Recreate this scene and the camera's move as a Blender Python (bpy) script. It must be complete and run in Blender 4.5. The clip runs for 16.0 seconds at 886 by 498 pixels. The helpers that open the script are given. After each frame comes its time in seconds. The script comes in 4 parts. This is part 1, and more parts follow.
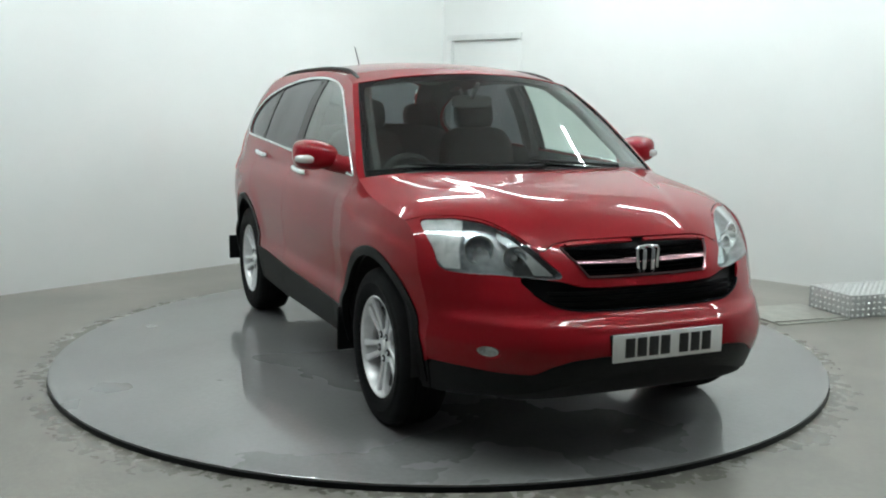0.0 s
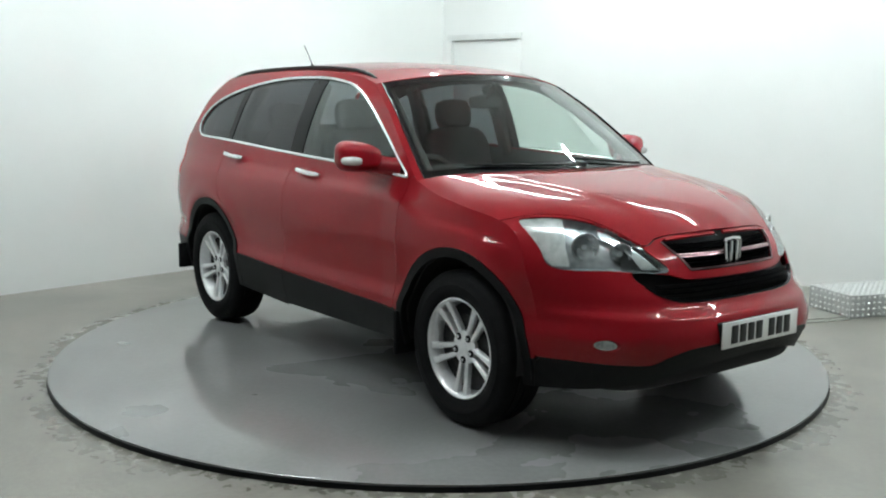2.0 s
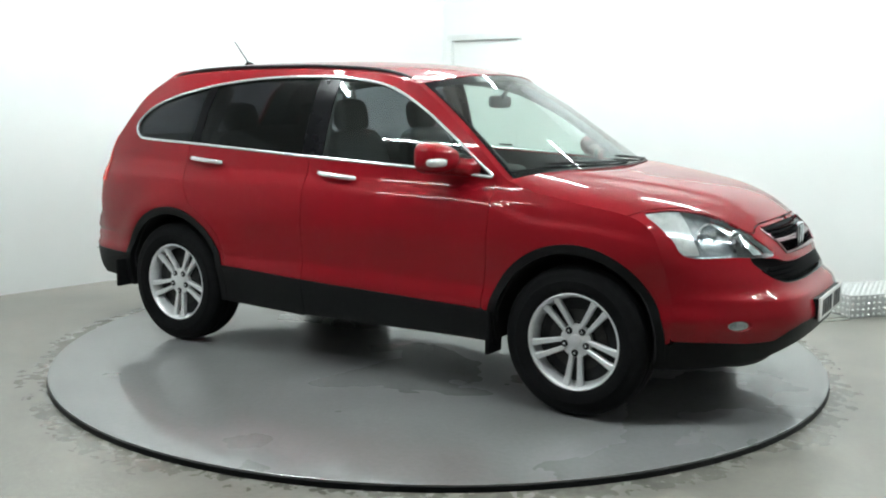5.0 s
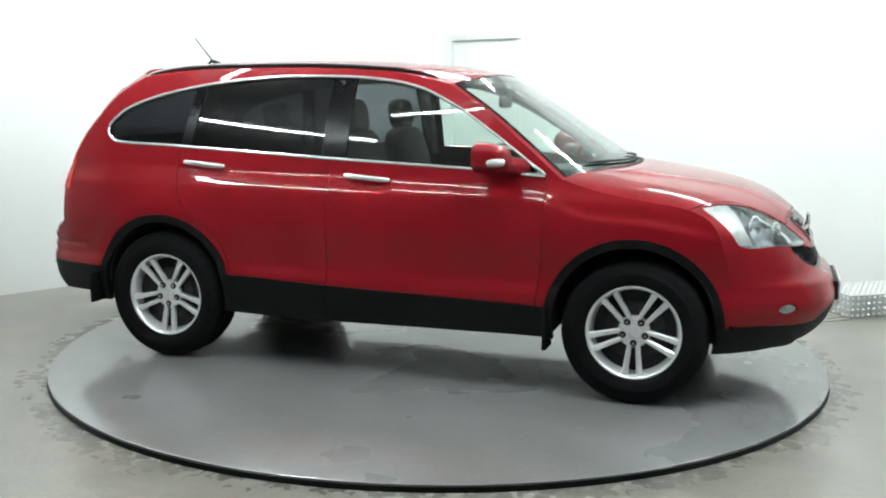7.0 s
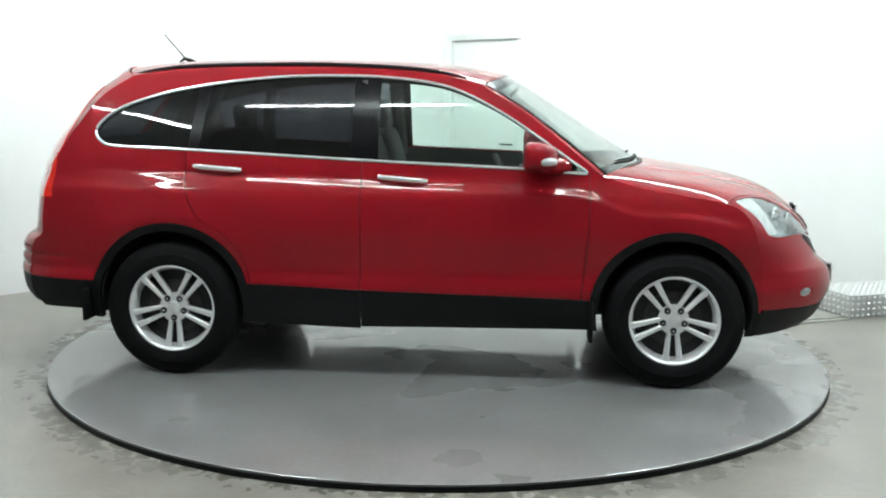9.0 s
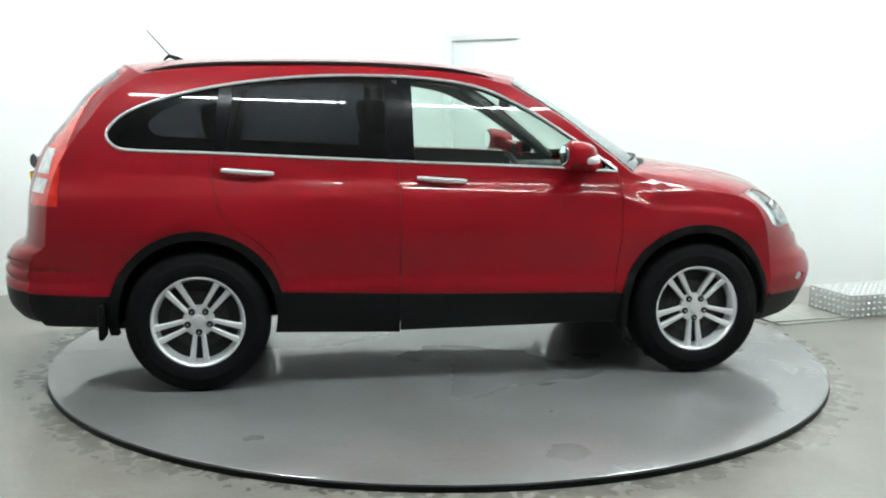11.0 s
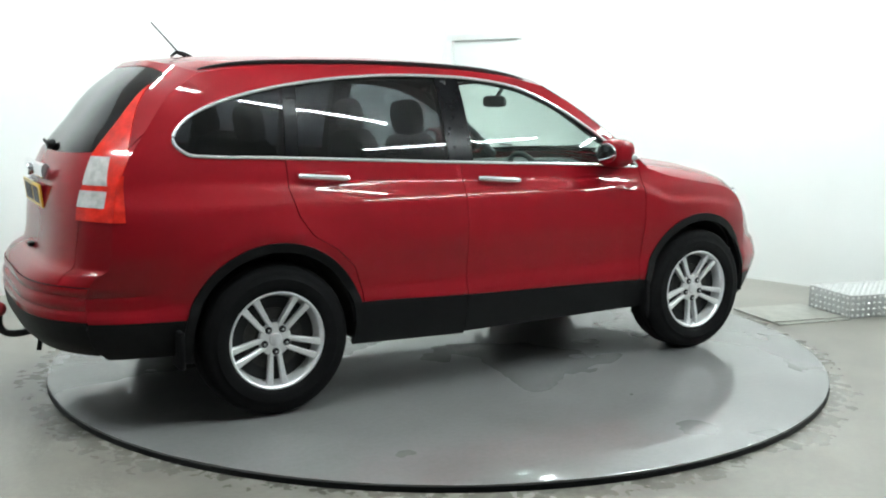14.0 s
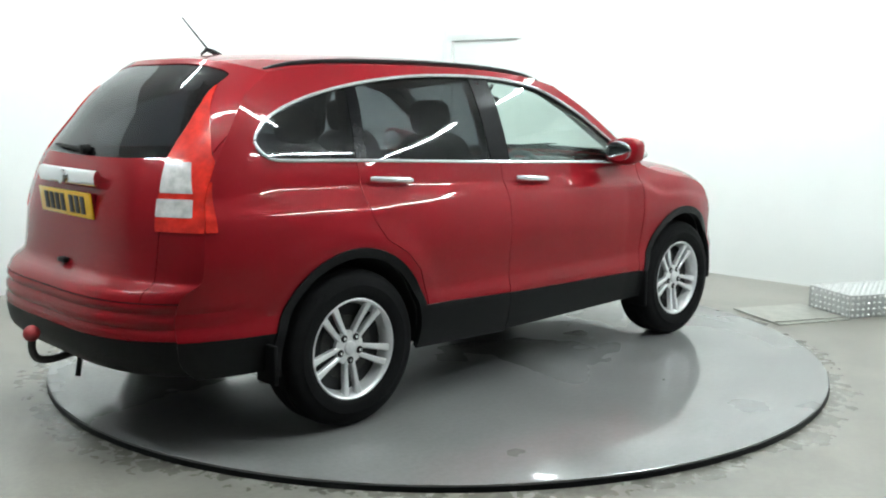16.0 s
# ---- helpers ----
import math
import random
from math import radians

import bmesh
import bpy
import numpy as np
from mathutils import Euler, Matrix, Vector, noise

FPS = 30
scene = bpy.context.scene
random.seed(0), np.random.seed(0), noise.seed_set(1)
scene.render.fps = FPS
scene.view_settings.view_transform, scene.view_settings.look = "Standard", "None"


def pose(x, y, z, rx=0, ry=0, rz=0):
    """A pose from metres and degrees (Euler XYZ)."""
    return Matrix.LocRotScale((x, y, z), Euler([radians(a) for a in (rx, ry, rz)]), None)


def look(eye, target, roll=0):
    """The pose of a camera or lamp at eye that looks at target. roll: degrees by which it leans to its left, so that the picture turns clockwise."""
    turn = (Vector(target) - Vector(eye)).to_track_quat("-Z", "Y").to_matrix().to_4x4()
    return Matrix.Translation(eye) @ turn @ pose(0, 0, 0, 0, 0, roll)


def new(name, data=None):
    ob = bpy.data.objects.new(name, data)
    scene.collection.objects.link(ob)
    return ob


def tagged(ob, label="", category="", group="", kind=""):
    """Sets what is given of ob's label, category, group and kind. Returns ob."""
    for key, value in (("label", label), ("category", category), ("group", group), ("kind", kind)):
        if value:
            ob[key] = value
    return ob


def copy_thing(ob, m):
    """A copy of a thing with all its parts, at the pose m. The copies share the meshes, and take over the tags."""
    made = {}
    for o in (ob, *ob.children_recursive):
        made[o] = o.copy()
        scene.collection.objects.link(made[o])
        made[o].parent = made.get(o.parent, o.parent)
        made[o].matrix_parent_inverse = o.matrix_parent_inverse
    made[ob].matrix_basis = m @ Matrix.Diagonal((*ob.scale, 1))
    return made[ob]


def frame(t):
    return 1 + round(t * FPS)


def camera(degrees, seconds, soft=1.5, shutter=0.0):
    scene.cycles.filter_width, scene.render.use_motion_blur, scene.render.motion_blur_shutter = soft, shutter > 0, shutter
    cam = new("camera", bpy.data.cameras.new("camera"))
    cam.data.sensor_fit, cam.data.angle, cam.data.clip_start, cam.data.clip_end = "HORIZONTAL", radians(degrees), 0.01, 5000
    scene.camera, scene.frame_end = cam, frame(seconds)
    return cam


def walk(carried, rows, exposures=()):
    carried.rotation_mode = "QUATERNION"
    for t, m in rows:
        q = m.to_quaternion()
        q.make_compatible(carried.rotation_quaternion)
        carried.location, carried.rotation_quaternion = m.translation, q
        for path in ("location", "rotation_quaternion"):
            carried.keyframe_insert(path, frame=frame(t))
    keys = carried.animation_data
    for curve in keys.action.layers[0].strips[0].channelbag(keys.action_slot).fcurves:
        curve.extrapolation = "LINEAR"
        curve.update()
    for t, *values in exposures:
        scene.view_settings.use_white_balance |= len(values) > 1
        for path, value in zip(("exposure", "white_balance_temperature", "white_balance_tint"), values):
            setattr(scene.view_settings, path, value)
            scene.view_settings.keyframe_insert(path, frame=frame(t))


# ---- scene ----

# ---- camera ----
cam = camera(48.8, 16.0, soft=2.0)
EYE = Vector((0.0, -5.793, 1.474))
YAW, PITCH = radians(0.193), radians(8.847)
AIM = EYE + Vector((math.sin(YAW) * math.cos(PITCH), math.cos(YAW) * math.cos(PITCH), -math.sin(PITCH)))
STAND = look(EYE, AIM, 0.47)
walk(cam, [(0.0, STAND), (16.0, STAND)], exposures=[(0.0, -0.45), (2.0, -0.29), (4.0, -0.05), (6.5, 0.16), (16.0, 0.16)])

# ---- world and lamps ----
world = bpy.data.worlds.new("world")
scene.world = world
world.use_nodes = True
world.node_tree.nodes["Background"].inputs[0].default_value = (0.9, 1.0, 0.97, 1)
world.node_tree.nodes["Background"].inputs[1].default_value = 0.05

FLOOR_Z = -0.035
CEILING_Z = 3.3
CORNER = Vector((0.02, 4.85))


# ---- small tools ----
def part(name, bm, material, parent=None, label="", smooth=True):
    me = bpy.data.meshes.new(name)
    bm.to_mesh(me)
    bm.free()
    for m in material if isinstance(material, (list, tuple)) else [material]:
        me.materials.append(m)
    if smooth:
        me.polygons.foreach_set("use_smooth", [True] * len(me.polygons))
        me.set_sharp_from_angle(angle=radians(40))
    ob = new(name, me)
    ob.parent = parent
    if label:
        tagged(ob, label)
    return ob


def box(bm, lo, hi, bevel=0.0, mat=0, m=None):
    lo, hi = Vector(lo), Vector(hi)
    got = bmesh.ops.create_cube(bm, size=1.0, matrix=Matrix.Translation((lo + hi) / 2) @ Matrix.Diagonal((*(hi - lo), 1)))
    verts = got["verts"]
    if bevel:
        edges = list({e for v in verts for e in v.link_edges})
        out = bmesh.ops.bevel(bm, geom=edges, offset=bevel, segments=2, affect="EDGES", profile=0.5)
        verts = list({v for f in out["faces"] for v in f.verts} | {v for v in verts if v.is_valid})
    faces = {f for v in verts for f in v.link_faces}
    for f in faces:
        f.material_index = mat
    if m is not None:
        bmesh.ops.transform(bm, matrix=m, verts=verts)
    return bm


def boxed(lo, hi, bevel=0.0):
    return box(bmesh.new(), lo, hi, bevel)


def lathe(profile, steps=48, bm=None, m=None, mat=0):
    """Turns (radius, along) pairs round the y axis."""
    bm = bm or bmesh.new()
    rings = []
    for r, a in profile:
        ring = []
        for i in range(steps):
            w = 2 * math.pi * i / steps
            co = Vector((r * math.cos(w), a, r * math.sin(w)))
            ring.append(bm.verts.new(m @ co if m is not None else co))
        rings.append(ring)
    for a, b in zip(rings, rings[1:]):
        for i in range(steps):
            j = (i + 1) % steps
            bm.faces.new((a[i], a[j], b[j], b[i])).material_index = mat
    return bm


def tube(points, radius, sides=8, bm=None, caps=True):
    bm = bm or bmesh.new()
    pts = [Vector(p) for p in points]
    rings, ref = [], Vector((0.13, 0.31, 0.94))
    for i, p in enumerate(pts):
        d = (pts[min(i + 1, len(pts) - 1)] - pts[max(i - 1, 0)]).normalized()
        a = d.cross(ref).normalized()
        b = d.cross(a)
        r = radius[i] if isinstance(radius, (list, tuple)) else radius
        rings.append([bm.verts.new(p + r * (math.cos(2 * math.pi * k / sides) * a + math.sin(2 * math.pi * k / sides) * b)) for k in range(sides)])
    for a, b in zip(rings, rings[1:]):
        for k in range(sides):
            j = (k + 1) % sides
            bm.faces.new((a[k], a[j], b[j], b[k]))
    if caps:
        bm.faces.new(rings[0])
        bm.faces.new(rings[-1][::-1])
    return bm


def soft_box(lo, hi, power=0.5, seg=18):
    bm = bmesh.new()
    bmesh.ops.create_uvsphere(bm, u_segments=seg + 6, v_segments=seg, radius=1.0)
    c, h = (Vector(lo) + Vector(hi)) / 2, (Vector(hi) - Vector(lo)) / 2
    for v in bm.verts:
        v.co = [c[i] + h[i] * math.copysign(abs(v.co[i]) ** power, v.co[i]) for i in range(3)]
    return bm


def spline(points, per=8, closed=False):
    """A Catmull-Rom line through the points."""
    p = np.array(points, float)
    n = len(p)
    out = []
    for i in range(n if closed else n - 1):
        if closed:
            a, b, c, d = p[(i - 1) % n], p[i], p[(i + 1) % n], p[(i + 2) % n]
        else:
            a, b, c, d = p[max(i - 1, 0)], p[i], p[i + 1], p[min(i + 2, n - 1)]
        for k in range(per):
            t = k / per
            out.append(0.5 * (2 * b + (c - a) * t + (2 * a - 5 * b + 4 * c - d) * t * t + (3 * b - a - 3 * c + d) * t ** 3))
    if not closed:
        out.append(p[-1])
    return np.array(out)


def smooth_line(xs, ys):
    """A smooth function through the pairs (xs rising)."""
    xs, ys = np.array(xs, float), np.array(ys, float)
    h, d = np.diff(xs), np.diff(ys) / np.diff(xs)
    m = np.zeros(len(xs))
    m[0], m[-1] = d[0], d[-1]
    for i in range(1, len(xs) - 1):
        if d[i - 1] * d[i] > 0:
            m[i] = (h[i - 1] + h[i]) / (h[i - 1] / d[i] + h[i] / d[i - 1])

    def f(x):
        x = np.clip(np.asarray(x, float), xs[0], xs[-1])
        i = np.clip(np.searchsorted(xs, x) - 1, 0, len(xs) - 2)
        t = (x - xs[i]) / h[i]
        return (ys[i] * (1 + 2 * t) * (1 - t) ** 2 + m[i] * h[i] * t * (1 - t) ** 2
                + ys[i + 1] * t * t * (3 - 2 * t) + m[i + 1] * h[i] * t * t * (t - 1))
    return f


def soft_line(xs, ys, width):
    """smooth_line with its bends spread over a width, so that gloss runs evenly along it; the ends stay."""
    xx = np.linspace(xs[0], xs[-1], 1600)
    yy = smooth_line(xs, ys)(xx)
    k = int(3 * width / (xx[1] - xx[0])) + 1
    longer = np.concatenate([2 * yy[0] - yy[k:0:-1], yy, 2 * yy[-1] - yy[-2:-k - 2:-1]])
    bell = np.exp(-0.5 * (np.arange(-k, k + 1) * (xx[1] - xx[0]) / width) ** 2)
    even = np.convolve(longer, bell / bell.sum(), "valid")
    return lambda x: np.interp(x, xx, even)


def in_poly(px, py, poly):
    x0, y0 = poly[:, 0], poly[:, 1]
    x1, y1 = np.roll(x0, -1), np.roll(y0, -1)
    odd = np.zeros(px.shape, bool)
    for a, b, c, d in zip(x0, y0, x1, y1):
        if b != d:
            odd ^= ((b > py) != (d > py)) & (px < (c - a) * (py - b) / (d - b) + a)
    return odd


def nearest(px, py, polys):
    best = np.full(px.shape, 1e9)
    qx, qy = px.copy(), py.copy()
    for poly in polys:
        for (a, b), (c, d) in zip(poly, np.roll(poly, -1, 0)):
            l2 = (c - a) ** 2 + (d - b) ** 2
            if l2 < 1e-12:
                continue
            t = np.clip(((px - a) * (c - a) + (py - b) * (d - b)) / l2, 0, 1)
            x, y = a + t * (c - a), b + t * (d - b)
            e = (px - x) ** 2 + (py - y) ** 2
            hit = e < best
            best = np.where(hit, e, best)
            qx, qy = np.where(hit, x, qx), np.where(hit, y, qy)
    return qx, qy, np.sqrt(best)


def patch(surface, u0, u1, v0, v1, step, inside=(), outside=(), flip=False, lift=0.0):
    """The part of surface(u, v) that lies inside and outside of the given outlines, with clean edges."""
    for p in inside:
        u0, u1 = max(u0, p[:, 0].min() - 2 * step), min(u1, p[:, 0].max() + 2 * step)
        v0, v1 = max(v0, p[:, 1].min() - 2 * step), min(v1, p[:, 1].max() + 2 * step)
    nu, nv = max(2, round((u1 - u0) / step)), max(2, round((v1 - v0) / step))
    uu, vv = np.meshgrid(np.linspace(u0, u1, nu + 1), np.linspace(v0, v1, nv + 1), indexing="ij")
    cu = (uu[:-1, :-1] + uu[1:, 1:]) / 2
    cv = (vv[:-1, :-1] + vv[1:, 1:]) / 2
    keep = np.ones(cu.shape, bool)
    for p in inside:
        keep &= in_poly(cu, cv, p)
    for p in outside:
        keep &= ~in_poly(cu, cv, p)
    around = np.zeros((nu + 1, nv + 1), int)
    for di in (0, 1):
        for dj in (0, 1):
            around[di:nu + di, dj:nv + dj] += keep
    full = np.full((nu + 1, nv + 1), 4)
    full[0] //= 2
    full[-1] //= 2
    full[:, 0] //= 2
    full[:, -1] //= 2
    rim = (around > 0) & (around < full)
    polys = list(inside) + list(outside)
    if polys and rim.any():
        a, b = uu[rim], vv[rim]
        qx, qy, e = nearest(a, b, polys)
        ok = e < step * 1.3
        a, b = np.where(ok, qx, a), np.where(ok, qy, b)
        for _ in range(3):
            for k, p in enumerate(polys):
                qx, qy, e = nearest(a, b, [p])
                bad = (in_poly(a, b, p) != (k < len(inside))) & (e > 1e-6) & (e < step * 2.5)
                a, b = np.where(bad, qx, a), np.where(bad, qy, b)
        uu[rim], vv[rim] = a, b
    x, y, z = surface(uu, vv)
    bm = bmesh.new()
    idx = {}
    for i, j in zip(*np.nonzero(around > 0)):
        idx[i, j] = bm.verts.new((x[i, j], y[i, j], z[i, j]))
    for i, j in zip(*np.nonzero(keep)):
        q = (idx[i, j], idx[i + 1, j], idx[i + 1, j + 1], idx[i, j + 1])
        bm.faces.new(q[::-1] if flip else q)
    bmesh.ops.dissolve_degenerate(bm, dist=0.0004, edges=bm.edges[:])
    if lift:
        bm.normal_update()
        moves = [(v, v.normal * lift) for v in bm.verts]
        for v, d in moves:
            v.co += d
    return bm


def thick(ob, t, offset=-1.0):
    mod = ob.modifiers.new("thickness", "SOLIDIFY")
    mod.thickness, mod.offset, mod.use_even_offset = t, offset, False
    ob.modifiers.new("crisp", "EDGE_SPLIT").split_angle = radians(40)
    return ob


# ---- materials ----
def material(name, color, rough=0.5, metal=0.0, coat=0.0, vary=0.0, scale=4.0, bump=0.0, bump_scale=60.0, spec=0.5, second=None, rough_vary=0.0):
    m = bpy.data.materials.new(name)
    m.use_nodes = True
    nt = m.node_tree
    b = nt.nodes["Principled BSDF"]
    b.inputs["Base Color"].default_value = (*color, 1)
    b.inputs["Roughness"].default_value = rough
    b.inputs["Metallic"].default_value = metal
    b.inputs["Specular IOR Level"].default_value = spec
    b.inputs["Coat Weight"].default_value = coat
    b.inputs["Coat Roughness"].default_value = 0.03
    tc = nt.nodes.new("ShaderNodeTexCoord")
    if vary or second:
        n = nt.nodes.new("ShaderNodeTexNoise")
        n.inputs["Scale"].default_value = scale
        n.inputs["Detail"].default_value = 6
        n.inputs["Roughness"].default_value = 0.6
        nt.links.new(tc.outputs["Object"], n.inputs["Vector"])
        ramp = nt.nodes.new("ShaderNodeValToRGB")
        ramp.color_ramp.elements[0].position, ramp.color_ramp.elements[1].position = 0.3, 0.7
        dark = second or tuple(c * (1 - vary) for c in color)
        lightc = color if second else tuple(min(1, c * (1 + vary)) for c in color)
        ramp.color_ramp.elements[0].color = (*dark, 1)
        ramp.color_ramp.elements[1].color = (*lightc, 1)
        nt.links.new(n.outputs["Fac"], ramp.inputs["Fac"])
        nt.links.new(ramp.outputs["Color"], b.inputs["Base Color"])
        if rough_vary:
            mr = nt.nodes.new("ShaderNodeMapRange")
            mr.inputs["From Min"].default_value, mr.inputs["From Max"].default_value = 0.3, 0.7
            mr.inputs["To Min"].default_value, mr.inputs["To Max"].default_value = rough - rough_vary, rough + rough_vary
            nt.links.new(n.outputs["Fac"], mr.inputs["Value"])
            nt.links.new(mr.outputs["Result"], b.inputs["Roughness"])
    if bump:
        n2 = nt.nodes.new("ShaderNodeTexNoise")
        n2.inputs["Scale"].default_value = bump_scale
        n2.inputs["Detail"].default_value = 4
        nt.links.new(tc.outputs["Object"], n2.inputs["Vector"])
        bp = nt.nodes.new("ShaderNodeBump")
        bp.inputs["Strength"].default_value = bump
        bp.inputs["Distance"].default_value = 0.01
        nt.links.new(n2.outputs["Fac"], bp.inputs["Height"])
        nt.links.new(bp.outputs["Normal"], b.inputs["Normal"])
    return m


def glass(name, color, rough=0.0):
    m = bpy.data.materials.new(name)
    m.use_nodes = True
    nt = m.node_tree
    nt.nodes.clear()
    out = nt.nodes.new("ShaderNodeOutputMaterial")
    mix = nt.nodes.new("ShaderNodeMixShader")
    lw = nt.nodes.new("ShaderNodeLayerWeight")
    pw = nt.nodes.new("ShaderNodeMath")
    pw.operation = "POWER"
    pw.inputs[1].default_value = 4.5
    nt.links.new(lw.outputs["Facing"], pw.inputs[0])
    fr = nt.nodes.new("ShaderNodeMath")
    fr.operation = "MULTIPLY_ADD"
    fr.inputs[1].default_value, fr.inputs[2].default_value = 0.85, 0.035
    nt.links.new(pw.outputs[0], fr.inputs[0])
    tr = nt.nodes.new("ShaderNodeBsdfTransparent")
    tr.inputs["Color"].default_value = (*color, 1)
    gl = nt.nodes.new("ShaderNodeBsdfGlossy")
    gl.inputs["Roughness"].default_value = rough
    nt.links.new(fr.outputs[0], mix.inputs[0])
    nt.links.new(tr.outputs[0], mix.inputs[1])
    nt.links.new(gl.outputs[0], mix.inputs[2])
    nt.links.new(mix.outputs[0], out.inputs["Surface"])
    return m


def glow(name, color, strength):
    m = bpy.data.materials.new(name)
    m.use_nodes = True
    b = m.node_tree.nodes["Principled BSDF"]
    b.inputs["Base Color"].default_value = (*color, 1)
    b.inputs["Emission Color"].default_value = (*color, 1)
    b.inputs["Emission Strength"].default_value = strength
    return m


RED = material("red_paint", (0.225, 0.0055, 0.0105), 0.45, 0.08, 0.75, vary=0.06, scale=900, spec=0.03)
RED.node_tree.nodes["Principled BSDF"].inputs["Coat IOR"].default_value = 1.42
BLACK_PLASTIC = material("black_plastic", (0.005, 0.0052, 0.0055), 0.5, spec=0.16, vary=0.25, scale=30, bump=0.15, bump_scale=500)
DARK = material("dark_void", (0.008, 0.008, 0.009), 0.8, vary=0.3, scale=10)
GLOSS_BLACK = material("gloss_black", (0.004, 0.004, 0.005), 0.2, 0, 0.0, spec=0.12, vary=0.2, scale=20)
RUBBER = material("tyre_rubber", (0.0045, 0.0045, 0.005), 0.75, spec=0.12, vary=0.25, scale=25, bump=0.3, bump_scale=150)
ALLOY = material("alloy", (0.85, 0.85, 0.86), 0.28, 0.5, 0.5, vary=0.06, scale=40)
CHROME = material("chrome", (0.85, 0.86, 0.88), 0.08, 1.0, vary=0.03, scale=3)
STEEL = material("brake_steel", (0.04, 0.039, 0.038), 0.5, 0.7, vary=0.3, scale=40)
BRIGHT = material("bright_trim", (0.85, 0.86, 0.87), 0.25, 0.75, vary=0.04, scale=20)
CLEAR = glass("clear_glass", (0.91, 0.96, 0.94))
TINT = glass("tinted_glass", (0.37, 0.38, 0.40))
LENS = glass("lamp_lens", (0.95, 0.97, 0.97))
RED_LENS = material("red_lens", (0.62, 0.018, 0.010), 0.12, 0, 0.8, vary=0.35, scale=16)
WHITE_LENS = material("clear_lens", (0.66, 0.65, 0.64), 0.18, 0.2, 1.0, vary=0.25, scale=24)
REFLECTOR = material("reflector", (0.8, 0.82, 0.84), 0.14, 1.0, vary=0.1, scale=60)
SEAT = material("seat_cloth", (0.018, 0.018, 0.02), 0.85, vary=0.3, scale=60, bump=0.3, bump_scale=300)
TRIM = material("cabin_trim", (0.03, 0.03, 0.031), 0.7, vary=0.2, scale=30)
PLATE_WHITE = material("plate_white", (0.82, 0.82, 0.8), 0.3, 0, 0.3, vary=0.03, scale=20)
PLATE_YELLOW = material("plate_yellow", (0.85, 0.5, 0.02), 0.3, 0, 0.3, vary=0.04, scale=20)
INK = material("plate_ink", (0.01, 0.01, 0.01), 0.4, vary=0.1, scale=30)
WALL = material("white_wall", (0.80, 0.815, 0.80), 0.55, vary=0.03, scale=0.9, bump=0.04, bump_scale=30)
CEIL = material("white_ceiling", (0.8, 0.8, 0.79), 0.7, vary=0.03, scale=1.2)


